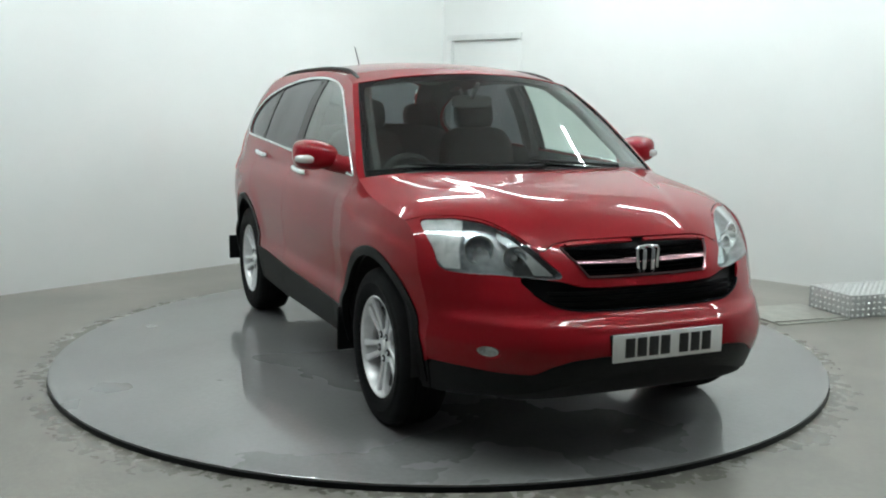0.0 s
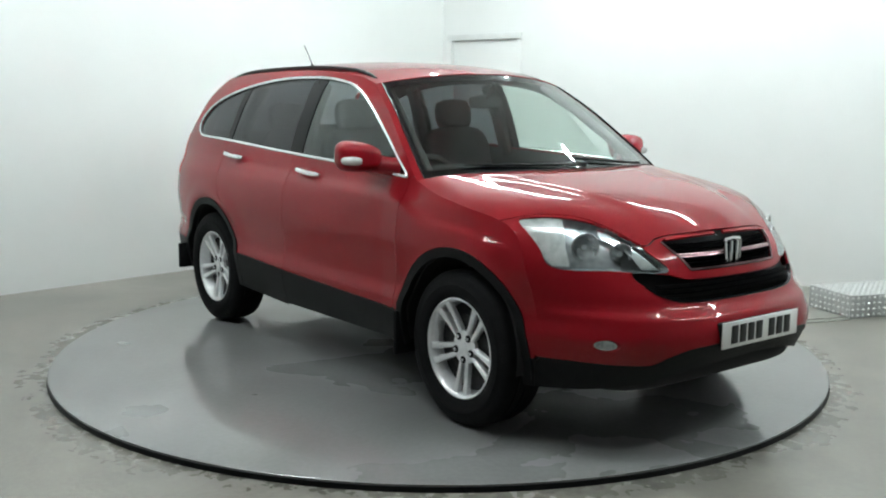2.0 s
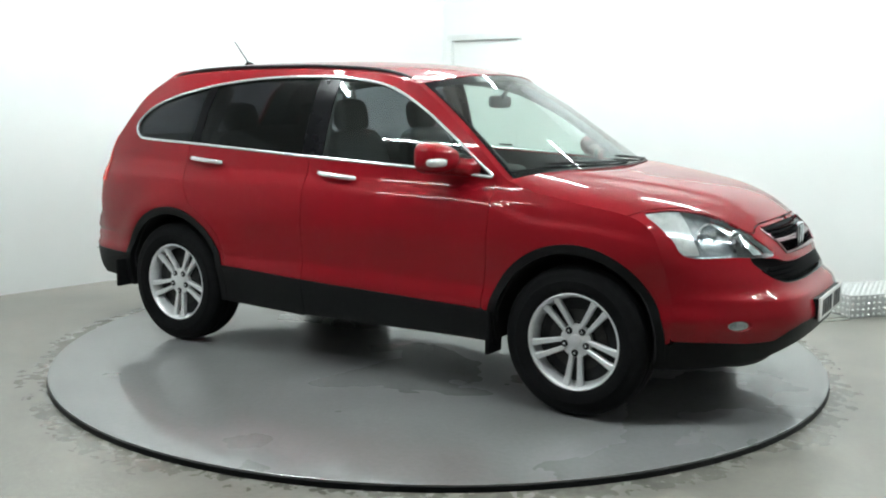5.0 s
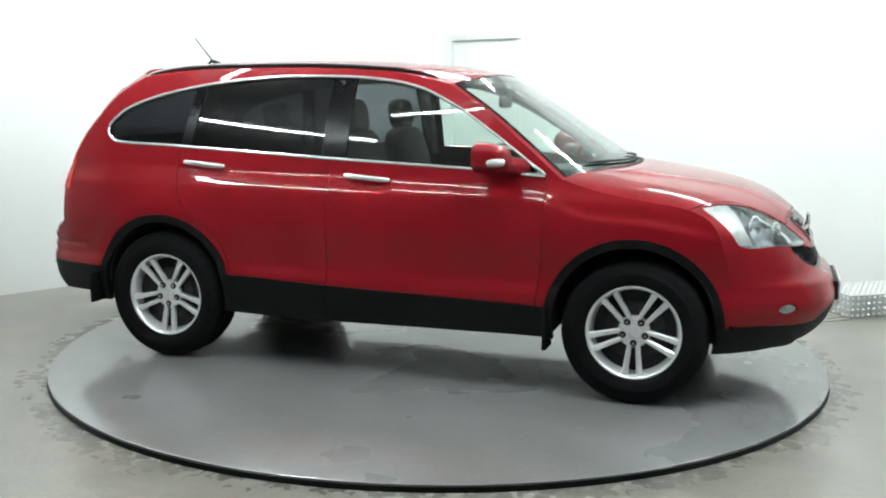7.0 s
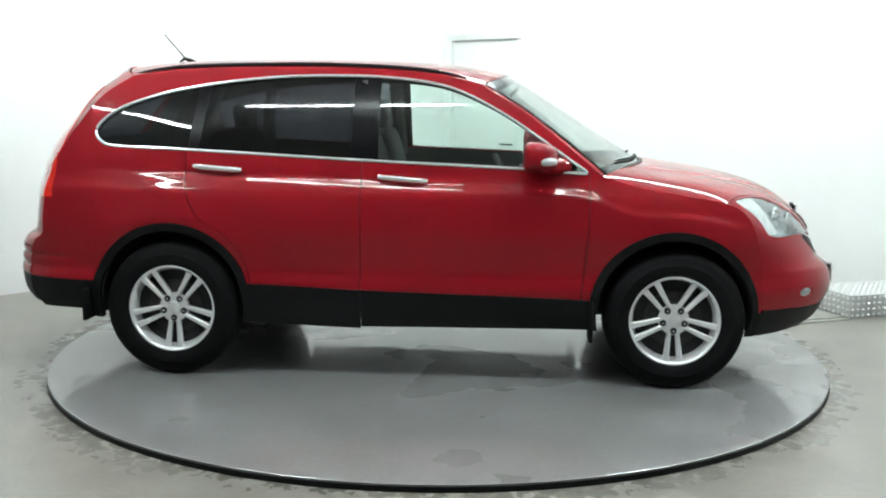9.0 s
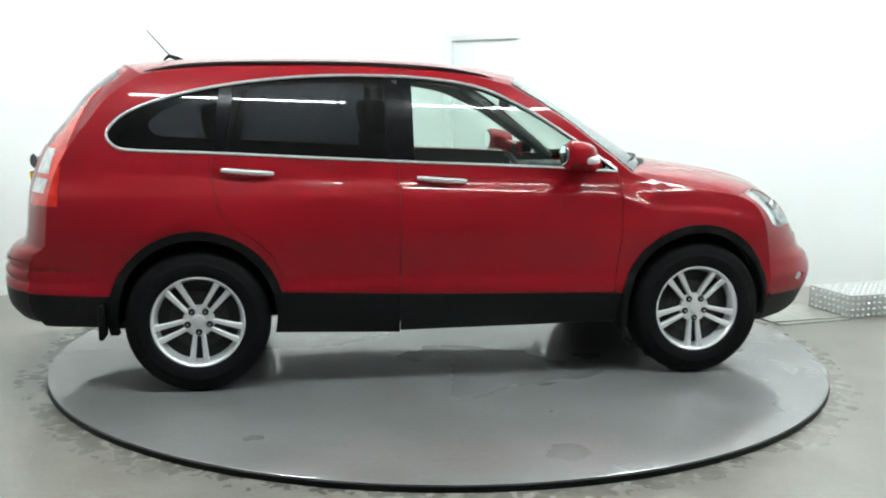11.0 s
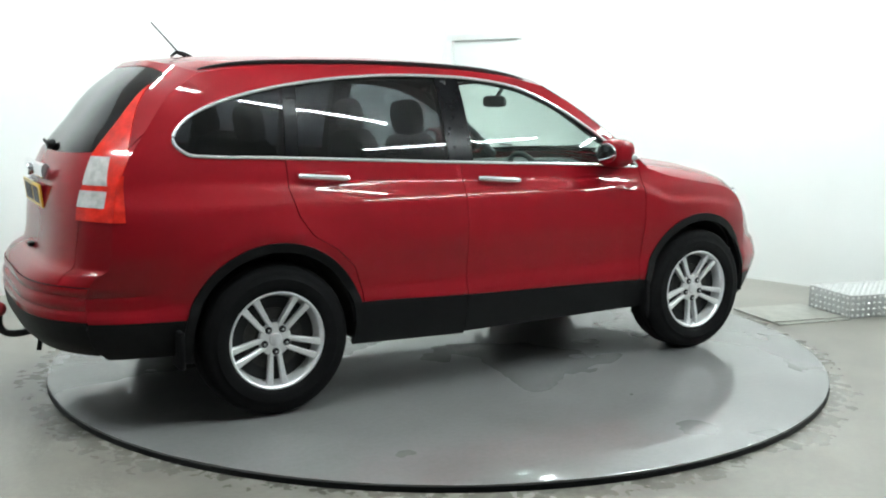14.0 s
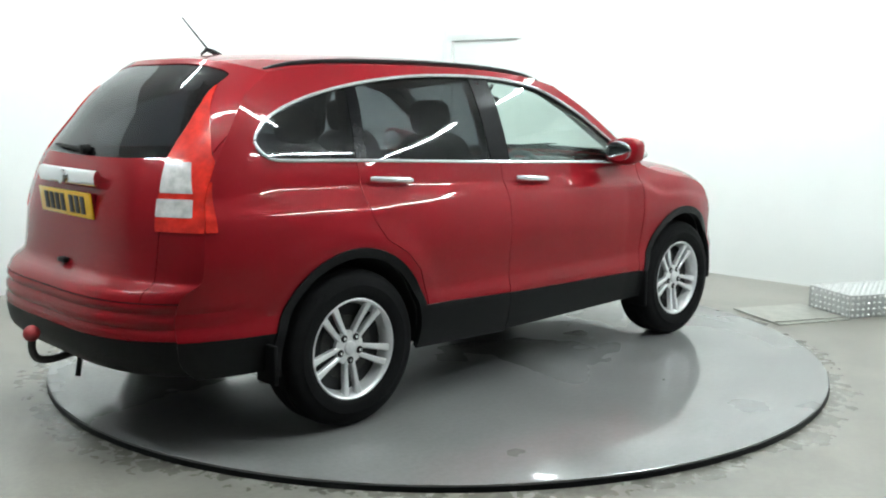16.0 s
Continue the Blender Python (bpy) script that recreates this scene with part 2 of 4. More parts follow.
def stained(name, light, dark, rough, stain_rough, ring=None, spec=0.5, film=0.0):
    """A hard floor: clouded colour, fine grain, and damp stains, thickest in a ring round the turntable."""
    m = bpy.data.materials.new(name)
    m.use_nodes = True
    nt = m.node_tree
    b = nt.nodes["Principled BSDF"]
    b.inputs["Specular IOR Level"].default_value = spec
    tc = nt.nodes.new("ShaderNodeTexCoord")

    def noise_at(scale, detail, lo, hi, distort=0.0):
        n = nt.nodes.new("ShaderNodeTexNoise")
        n.inputs["Scale"].default_value, n.inputs["Detail"].default_value, n.inputs["Distortion"].default_value = scale, detail, distort
        nt.links.new(tc.outputs["Object"], n.inputs["Vector"])
        r = nt.nodes.new("ShaderNodeMapRange")
        r.inputs["From Min"].default_value, r.inputs["From Max"].default_value = lo, hi
        nt.links.new(n.outputs["Fac"], r.inputs["Value"])
        return r.outputs["Result"]

    def math_node(op, a, c):
        n = nt.nodes.new("ShaderNodeMath")
        n.operation = op
        for k, v in enumerate((a, c)):
            if isinstance(v, float):
                n.inputs[k].default_value = v
            else:
                nt.links.new(v, n.inputs[k])
        return n.outputs[0]

    def mix(fac, a, c):
        n = nt.nodes.new("ShaderNodeMix")
        n.data_type = "RGBA"
        nt.links.new(fac, n.inputs["Factor"])
        for k, v in (("A", a), ("B", c)):
            sock = [q for q in n.inputs if q.name == k and q.type == "RGBA"][0]
            if isinstance(v, tuple):
                sock.default_value = (*v, 1)
            else:
                nt.links.new(v, sock)
        return [q for q in n.outputs if q.type == "RGBA"][0]

    cloud = noise_at(0.9, 5, 0.3, 0.7, 0.4)
    grain = noise_at(38.0, 6, 0.35, 0.65)
    base = mix(cloud, dark, light)
    base = mix(math_node("MULTIPLY", grain, 0.16), base, tuple(c * 0.55 for c in dark))
    wet = noise_at(3.2, 3, 0.36, 0.80, 0.1)
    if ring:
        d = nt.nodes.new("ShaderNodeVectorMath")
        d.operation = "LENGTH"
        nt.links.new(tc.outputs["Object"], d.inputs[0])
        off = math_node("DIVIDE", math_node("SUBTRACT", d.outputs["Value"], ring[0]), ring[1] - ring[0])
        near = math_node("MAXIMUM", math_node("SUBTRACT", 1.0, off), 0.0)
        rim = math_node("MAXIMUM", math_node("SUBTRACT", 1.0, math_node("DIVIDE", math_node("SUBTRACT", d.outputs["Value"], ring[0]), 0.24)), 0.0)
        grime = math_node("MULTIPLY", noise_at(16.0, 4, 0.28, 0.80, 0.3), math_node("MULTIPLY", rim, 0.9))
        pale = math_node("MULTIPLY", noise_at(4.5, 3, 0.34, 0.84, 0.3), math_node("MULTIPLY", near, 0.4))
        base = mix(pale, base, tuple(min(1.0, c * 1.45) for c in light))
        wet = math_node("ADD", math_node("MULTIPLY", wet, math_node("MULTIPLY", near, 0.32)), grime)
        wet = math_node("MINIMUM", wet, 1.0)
    else:
        pool = noise_at(1.2, 2, 0.25, 0.75, 0.3)
        b.inputs["Coat Roughness"].default_value = 0.065
        b.inputs["Coat Weight"].default_value = film
        wet = math_node("ADD", math_node("MULTIPLY", wet, 0.10), math_node("MULTIPLY", pool, 0.14))
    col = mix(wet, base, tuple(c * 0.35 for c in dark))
    nt.links.new(col, b.inputs["Base Color"])
    r = nt.nodes.new("ShaderNodeMapRange")
    r.inputs["To Min"].default_value, r.inputs["To Max"].default_value = rough, stain_rough
    nt.links.new(math_node("ADD", wet, math_node("MULTIPLY", cloud, 0.35)), r.inputs["Value"])
    nt.links.new(r.outputs["Result"], b.inputs["Roughness"])
    bp = nt.nodes.new("ShaderNodeBump")
    bp.inputs["Strength"].default_value, bp.inputs["Distance"].default_value = 0.05, 0.01
    nt.links.new(grain, bp.inputs["Height"])
    nt.links.new(bp.outputs["Normal"], b.inputs["Normal"])
    return m


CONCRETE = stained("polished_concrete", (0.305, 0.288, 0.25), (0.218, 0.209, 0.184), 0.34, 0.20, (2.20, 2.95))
DISC = stained("painted_deck", (0.285, 0.285, 0.283), (0.19, 0.19, 0.187), 0.30, 0.22, None, 0.4, 0.75)
TREAD = material("tread_plate", (0.46, 0.47, 0.46), 0.4, 0.4, vary=0.1, scale=30)
TUBE = glow("strip_light", (0.89, 1.0, 1.01), 120.0)
# dark chrome, with the red bodywork's reflection put into its colour
GRILLE_RED_GLINT = material("grille_red_glint", (0.24, 0.14, 0.15), 0.18, 1.0, vary=0.1, scale=20)
REFLECTOR_DARK = material("lamp_inner", (0.52, 0.54, 0.56), 0.18, 0.7, vary=0.5, scale=34)
LENS_CORE = material("bulb_core", (0.5, 0.52, 0.55), 0.1, 0.3, 1.0, vary=0.1, scale=40)
LINING = material("headlining_cloth", (0.16, 0.16, 0.155), 0.9, vary=0.08, scale=60)
RED_CAP = material("red_cap", (0.30, 0.02, 0.025), 0.5, vary=0.2, scale=40)
STUD = material("bright_stud", (0.66, 0.67, 0.66), 0.35, 0.5, vary=0.1, scale=30)
SHEET = material("grey_sheet", (0.42, 0.42, 0.38), 0.4, 0.5, vary=0.15, scale=12)
FRAME = material("door_frame_paint", (0.74, 0.755, 0.74), 0.5, vary=0.05, scale=8)
# for the unseen walls, kept dark so little light bounces onto the car
DIM_WALL = material("dim_wall", (0.16, 0.16, 0.16), 0.7, vary=0.15, scale=1.5)


# ---- room ----
LEFT = Vector((1, 1.02)).normalized()
RIGHT = Vector((1, -0.93)).normalized()
P0 = CORNER
P1 = CORNER - LEFT * 10.5
P2 = CORNER + RIGHT * 10.0
P3 = P1 + RIGHT * 10.0 - Vector((0.3, 0.3))


def wall(name, a, b, label, openings=(), mat=WALL):
    d = (b - a).normalized()
    n = Vector((-d.y, d.x))
    mid = (P0 + P3) / 2
    if n.dot(mid - a) > 0:
        n = -n
    m = Matrix(((d.x, n.x, 0, a.x), (d.y, n.y, 0, a.y), (0, 0, 1, 0), (0, 0, 0, 1)))
    bm = bmesh.new()
    last = -0.1
    length = (b - a).length + 0.1
    for lo, hi, top in openings:
        box(bm, (last, 0, FLOOR_Z - 0.05), (lo, 0.15, CEILING_Z), m=m)
        box(bm, (lo, 0, top), (hi, 0.15, CEILING_Z), m=m)
        last = hi
    box(bm, (last, 0, FLOOR_Z - 0.05), (length, 0.15, CEILING_Z), m=m)
    bmesh.ops.recalc_face_normals(bm, faces=bm.faces)
    tagged(part(name, bm, mat, smooth=False), label, "wall", kind="structure")
    return m


DOOR_LO, DOOR_HI, DOOR_TOP = 0.12, 1.02, 2.06
wall("wall_north_west", P0, P1, "smooth white painted studio wall")
DOOR_M = wall("wall_north_east", P0, P2, "bright white painted studio wall with a doorway", [(DOOR_LO, DOOR_HI, DOOR_TOP)])
wall("wall_south_east", P2, P3, "unseen dark grey wall behind the camera that limits bounce", mat=DIM_WALL)
wall("wall_south_west", P1, P3, "unseen dark grey wall behind the camera that limits bounce", mat=DIM_WALL)
bm = bmesh.new()
box(bm, (-12, -14, FLOOR_Z - 0.1), (12, 8, FLOOR_Z))
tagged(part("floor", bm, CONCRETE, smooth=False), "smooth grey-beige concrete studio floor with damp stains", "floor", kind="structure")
bm = boxed((-12, -14, CEILING_Z), (12, 8, CEILING_Z + 0.1))
tagged(part("ceiling", bm, CEIL, smooth=False), "white painted studio ceiling", "ceiling", kind="structure")


def make_lights():
    first = None
    # the last two are added to brighten the near flank and deck
    for x, y, turn in ((0.58, 2.33, -42.9), (2.43, 0.61, -42.9), (4.28, -1.11, -42.9), (-0.11, 1.87, 45.6), (-1.91, 0.03, 45.6), (-3.2, -2.3, -42.9), (3.3, -2.3, 45.6), (-1.0, -2.15, 0), (1.2, -2.15, 0)):
        if first is None:
            first = tagged(new("strip_light"), "long white fluorescent strip light on the ceiling", "ceiling light", "ceiling strip lights")
            part("casing", box(bmesh.new(), (-0.9, -0.06, -0.05), (0.9, 0.06, 0.0), 0.01), CEIL, first)
            part("tube", tube([(-0.86, 0, -0.075), (0.86, 0, -0.075)], 0.022, 10), TUBE, first)
            first.matrix_basis = pose(x, y, CEILING_Z, 0, 0, turn)
        else:
            copy_thing(first, pose(x, y, CEILING_Z, 0, 0, turn))


make_lights()


# ---- turntable ----
RADIUS = 2.214
turntable = tagged(new("turntable"), "round grey painted turntable deck with a black edge", "turntable")
part("deck", lathe([(0.001, 0.0), (0.6, 0.0), (1.4, 0.0), (RADIUS - 0.012, 0.0), (RADIUS, -0.004), (RADIUS, -0.012), (0.001, -0.012)], 160, m=pose(0, 0, 0, 90)), DISC, turntable)
part("edge_band", lathe([(RADIUS - 0.03, -0.0125), (RADIUS + 0.004, -0.0125), (RADIUS + 0.006, -0.034), (RADIUS - 0.03, -0.034)], 160, m=pose(0, 0, 0, 90)), BLACK_PLASTIC, turntable, "black rubber edge band")


# ---- the car: its lines ----
car = tagged(new("car"), "red five-door SUV with black lower cladding on the turntable", "car")
WHEEL_X, WHEEL_Z = 1.31, 0.358

plan = soft_line([-2.35, -2.2, -2.1, -1.95, -1.7, -1.35, -0.8, 0.0, 0.8, 1.3, 1.5, 1.65, 1.76, 1.9],
                   [0.62, 0.745, 0.802, 0.855, 0.89, 0.905, 0.908, 0.91, 0.91, 0.905, 0.889, 0.867, 0.838, 0.775], 0.06)
section = smooth_line([0.15, 0.28, 0.42, 0.5, 0.58, 0.66, 0.8, 0.9, 0.98, 1.02, 1.06, 1.12, 1.2, 1.32, 1.45, 1.54, 1.6, 1.68],
                      [-0.10, -0.045, -0.012, -0.004, -0.019, -0.015, -0.003, -0.01, -0.026, -0.045, -0.062, -0.075, -0.098, -0.14, -0.195, -0.245, -0.285, -0.36])
bonnet_pull = smooth_line([0.7, 1.0, 1.3, 1.65, 1.9], [0, 0.0, 0.008, 0.03, 0.035])
bonnet_rise = smooth_line([0.75, 0.9, 1.0, 1.1], [0, 0.5, 1, 1])


# the brow over the front arch, and the grooves across the rear bumper
brow = soft_line([0.70, 0.86, 0.93, 1.0, 1.1, 1.3, 1.5, 1.7], [1.0, 0.995, 0.965, 0.925, 0.905, 0.90, 0.875, 0.83], 0.05)


def bumper_lines(z):
    return np.exp(-((z - 0.615) / 0.013) ** 2) + 0.8 * np.exp(-((z - 0.555) / 0.011) ** 2)


def half_width(x, z):
    crease = 0.0045 * np.tanh((1.028 - 0.03 * x - z) / 0.014) * np.clip((1.42 - np.abs(x + 0.5)) / 0.25, 0, 1)
    flare = 0.013 * (0.5 + 0.5 * np.tanh((brow(x) - z) / 0.010)) * np.clip((x - 0.72) / 0.16, 0, 1) * np.clip((1.72 - x) / 0.2, 0, 1)
    haunch = 0.012 * np.exp(-((np.hypot(x + 1.31, z - 0.385) - 0.47) / 0.07) ** 2) * np.clip((z - 0.45) / 0.2, 0, 1)
    return plan(x) + section(z) - bonnet_pull(x) * bonnet_rise(z) + crease + flare + haunch - 0.009 * bumper_lines(z) * np.clip((-1.80 - x) / 0.1, 0, 1)


# the corner line of the body in side view, from under the nose over the roof to under the tail
# (x, z, bulge ahead, crown, drop of the rounded shoulder)
EDGE = [(0.93, 1.085, 0.26, 0.042, 0.0), (1.10, 1.034, 0.27, 0.040, 0.024), (1.28, 1.004, 0.28, 0.036, 0.030), (1.42, 0.982, 0.285, 0.032, 0.030), (1.52, 0.965, 0.29, 0.026, 0.025),
        (1.58, 0.948, 0.315, 0.022, 0.017), (1.625, 0.926, 0.345, 0.009, 0.009), (1.655, 0.90, 0.37, 0.0, 0.0), (1.68, 0.86, 0.395, 0.0, 0.0), (1.70, 0.80, 0.415, 0.0, 0.0),
        (1.728, 0.70, 0.415, 0.0, 0.0), (1.75, 0.60, 0.455, 0.0, 0.0), (1.757, 0.52, 0.485, 0.0, 0.0), (1.755, 0.42, 0.475, 0.0, 0.0), (1.735, 0.30, 0.45, 0.0, 0.0), (1.70, 0.20, 0.40, 0.0, 0.0)]
along = [0.0]
for p, q in zip(EDGE, EDGE[1:]):
    along.append(along[-1] + math.hypot(q[0] - p[0], q[1] - p[1]))
edge_x, edge_z, edge_out, edge_up, edge_drop = (soft_line(along, [p[k] for p in EDGE], 0.045) for k in range(5))
fine_s = np.linspace(0, along[-1], 600)
fine_z = edge_z(fine_s)
fine_top = fine_z + edge_drop(fine_s)


def s_of_z(z):
    return np.interp(-np.asarray(z, float), -fine_top, fine_s)


def nose_x(z):
    return edge_x(s_of_z(z))


blunt = smooth_line([0.2, 0.6, 0.75, 0.95, 1.1], [3.4, 3.4, 2.8, 2.2, 2.0])


def top_surface(y, s):
    """Bonnet and nose in one sheet: across by y, along its edge by s."""
    x, z = edge_x(s), edge_z(s)
    w = half_width(x, z)
    v = np.abs(y / w)
    # a raised plateau between two creases on the bonnet, and a ledge across the bumper
    plateau = 0.008 * (0.5 + 0.5 * np.tanh((0.60 - 0.27 * np.clip(s / 0.65, 0, 1) - np.abs(y)) / 0.03)) * np.clip(s / 0.1, 0, 1) * np.clip((0.78 - s) / 0.12, 0, 1)
    ledge = (0.017 * (0.5 - 0.5 * np.tanh((z - 0.605) / 0.010)) - 0.010 * np.exp(-((z - 0.64) / 0.03) ** 2)) * (1 - np.clip(v, 0, 1) ** 8) * np.clip((z - 0.36) / 0.1, 0, 1)
    return x + edge_out(s) * (1 - v ** blunt(z)) + ledge, y, z + edge_up(s) * (1 - v ** 5.0) + edge_drop(s) * (1 - v ** 12.0) + plateau


def in_s(poly):
    p = np.array(poly, float).copy()
    low = p[:, 1] < 0.215
    p[:, 1] = s_of_z(p[:, 1]) + np.where(low, 0.1, 0.0)
    return p


PILLAR = [(0.93, 1.085), (0.74, 1.24), (0.50, 1.42), (0.30, 1.54)]
screen_x = smooth_line([p[1] for p in PILLAR], [p[0] for p in PILLAR])
screen_out = smooth_line([1.085, 1.3, 1.54], [0.26, 0.19, 0.13])
screen_up = smooth_line([1.085, 1.25, 1.4, 1.54], [0.042, 0.037, 0.038, 0.062])
ROOF = [(0.30, 1.54), (0.12, 1.582), (-0.2, 1.612), (-0.6, 1.624), (-1.0, 1.62), (-1.4, 1.60), (-1.57, 1.575)]
roof_z = soft_line([p[0] for p in ROOF[::-1]], [p[1] for p in ROOF[::-1]], 0.06)
TAIL = [(-1.57, 1.575), (-1.71, 1.48), (-1.83, 1.33), (-1.93, 1.18), (-1.985, 1.05), (-2.01, 0.92), (-2.022, 0.80), (-2.03, 0.735), (-2.085, 0.70), (-2.11, 0.66), (-2.125, 0.55), (-2.115, 0.42), (-2.05, 0.34)]
tail_x = smooth_line([p[1] for p in TAIL[::-1]], [p[0] for p in TAIL[::-1]])
tail_out = smooth_line([0.34, 0.5, 0.66, 0.8, 1.0, 1.2, 1.4, 1.575], [0.20, 0.21, 0.21, 0.19, 0.2, 0.21, 0.19, 0.15])
tail_up = smooth_line([0.34, 1.35, 1.575], [0.0, 0.0, 0.062])


tail_blunt = smooth_line([0.34, 0.72, 0.92, 1.2, 1.575], [4.1, 4.0, 3.6, 3.3, 3.3])


def side_surface(sign):
    def f(x, z):
        return x, sign * half_width(x, z), z
    return f


def nose_surface(y, z):
    return top_surface(y, s_of_z(z))


def screen_surface(y, q):
    w = half_width(screen_x(q), q)
    g = 1 - np.abs(y / w) ** 2.2
    return screen_x(q) + screen_out(q) * g, y, q + screen_up(q) * g


def tail_surface(y, q):
    w = half_width(tail_x(q), q)
    g = 1 - np.abs(y / w) ** tail_blunt(q)
    return tail_x(q) - tail_out(q) * g + 0.011 * bumper_lines(q) * np.clip(g, 0, 1) ** 0.3, y, q + tail_up(q) * g


def roof_surface(x, v):
    z = roof_z(x)
    w = half_width(x, z)
    g = 1 - np.abs(v) ** 2.3
    t = np.clip((x + 1.57) / 1.87, 0, 1)
    return x + g * (0.13 * t ** 3 - 0.15 * (1 - t) ** 3), v * w, z + g * 0.062


def edge_outline(curve_x, lo, hi, n=40, shrink=0.0):
    """The outline of an end panel, seen from its end."""
    q = np.linspace(lo, hi, n)
    w = half_width(curve_x(q), q) - shrink
    return np.concatenate([np.stack([-w, q], 1), np.stack([w, q], 1)[::-1]])


SILHOUETTE = np.concatenate([
    np.stack([edge_x(fine_s[::-10]), fine_z[::-10]], 1),
    np.stack([screen_x(np.linspace(1.085, 1.53, 20)), np.linspace(1.085, 1.53, 20)], 1),
    np.stack([np.linspace(0.30, -1.56, 40), roof_z(np.linspace(0.30, -1.56, 40))], 1),
    np.stack([tail_x(np.linspace(1.575, 0.34, 50)), np.linspace(1.575, 0.34, 50)], 1),
    np.array([(-2.05, 0.2)])])


def arch(cx, r, z0=0.385, squash=1.0):
    w = np.linspace(0, 2 * math.pi, 72, endpoint=False)
    return np.stack([cx + r * np.cos(w), z0 + r * squash * np.sin(w)], 1)


DLO = spline([(-1.73, 1.275), (-1.70, 1.335), (-1.60, 1.405), (-1.40, 1.475), (-1.10, 1.535), (-0.75, 1.572), (-0.40, 1.58), (-0.10, 1.565), (0.15, 1.52),
              (0.38, 1.415), (0.58, 1.29), (0.76, 1.165), (0.845, 1.105), (0.80, 1.098), (0.51, 1.118), (-0.32, 1.15), (-1.19, 1.19), (-1.60, 1.205), (-1.69, 1.225)], 6, True)
SILL = [(-2.4, 0.505), (-1.7, 0.50), (-0.92, 0.505), (-0.29, 0.485), (0.87, 0.46), (1.7, 0.40), (2.0, 0.38)]
sill_z = smooth_line([p[0] for p in SILL], [p[1] for p in SILL])
xs = np.linspace(-2.4, 2.0, 60)
BELOW_SILL = np.concatenate([np.stack([xs, sill_z(xs)], 1), np.array([(2.0, 0.1), (-2.4, 0.1)])])
FRONT_ARCH, REAR_ARCH = arch(1.30, 0.432), arch(-1.31, 0.432)
FRONT_HOLE, REAR_HOLE = arch(1.30, 0.39), arch(-1.31, 0.39)


def rect(x0, x1, z0, z1):
    return np.array([(x0, z0), (x1, z0), (x1, z1), (x0, z1)], float)


STEP = 0.016
G = 0.0018
rear_seam = [(-1.23, 1.7), (-1.23, 1.05), (-1.20, 0.93), (-1.14, 0.84), (-1.02, 0.77), (-0.93, 0.68), (-0.885, 0.55), (-0.88, 0.2)]


def seam_side(points, dx, far):
    """Everything on one side of a seam that runs downward, dx off it."""
    p = np.array(points, float) + np.array((dx, 0))
    return np.concatenate([p, np.array([(far, p[-1, 1]), (far, p[0, 1])])])


FENDER = seam_side([(0.865, 1.7), (0.865, 0.9), (0.855, 0.7), (0.835, 0.5), (0.83, 0.1)], G, 2.2)
FRONT_OF_REAR = seam_side([(-0.30, 1.7), (-0.30, 0.2)], G, 2.0)
BACK_OF_FRONT = seam_side([(0.865, 1.7), (0.865, 0.9), (0.855, 0.7), (0.835, 0.5), (0.83, 0.1)], -G, -2.5)
BACK_OF_B = seam_side([(-0.30, 1.7), (-0.30, 0.2)], -G, -2.5)
FRONT_OF_C = seam_side(rear_seam, G, 2.0)

# the panel over the windows runs from the rear door's shut line to the foot of the windscreen
ABOVE = np.array([(-1.23, 1.35), (0.3, 1.3), (0.70, 1.185), (0.84, 1.108), (0.97, 1.086), (0.97, 1.75), (-1.23, 1.75)])
BACK_OF_C = seam_side([(-1.23 + G, 1.7), (-1.23 + G, 1.35), (-1.23, 1.28)] + rear_seam[1:], -G, -2.6)

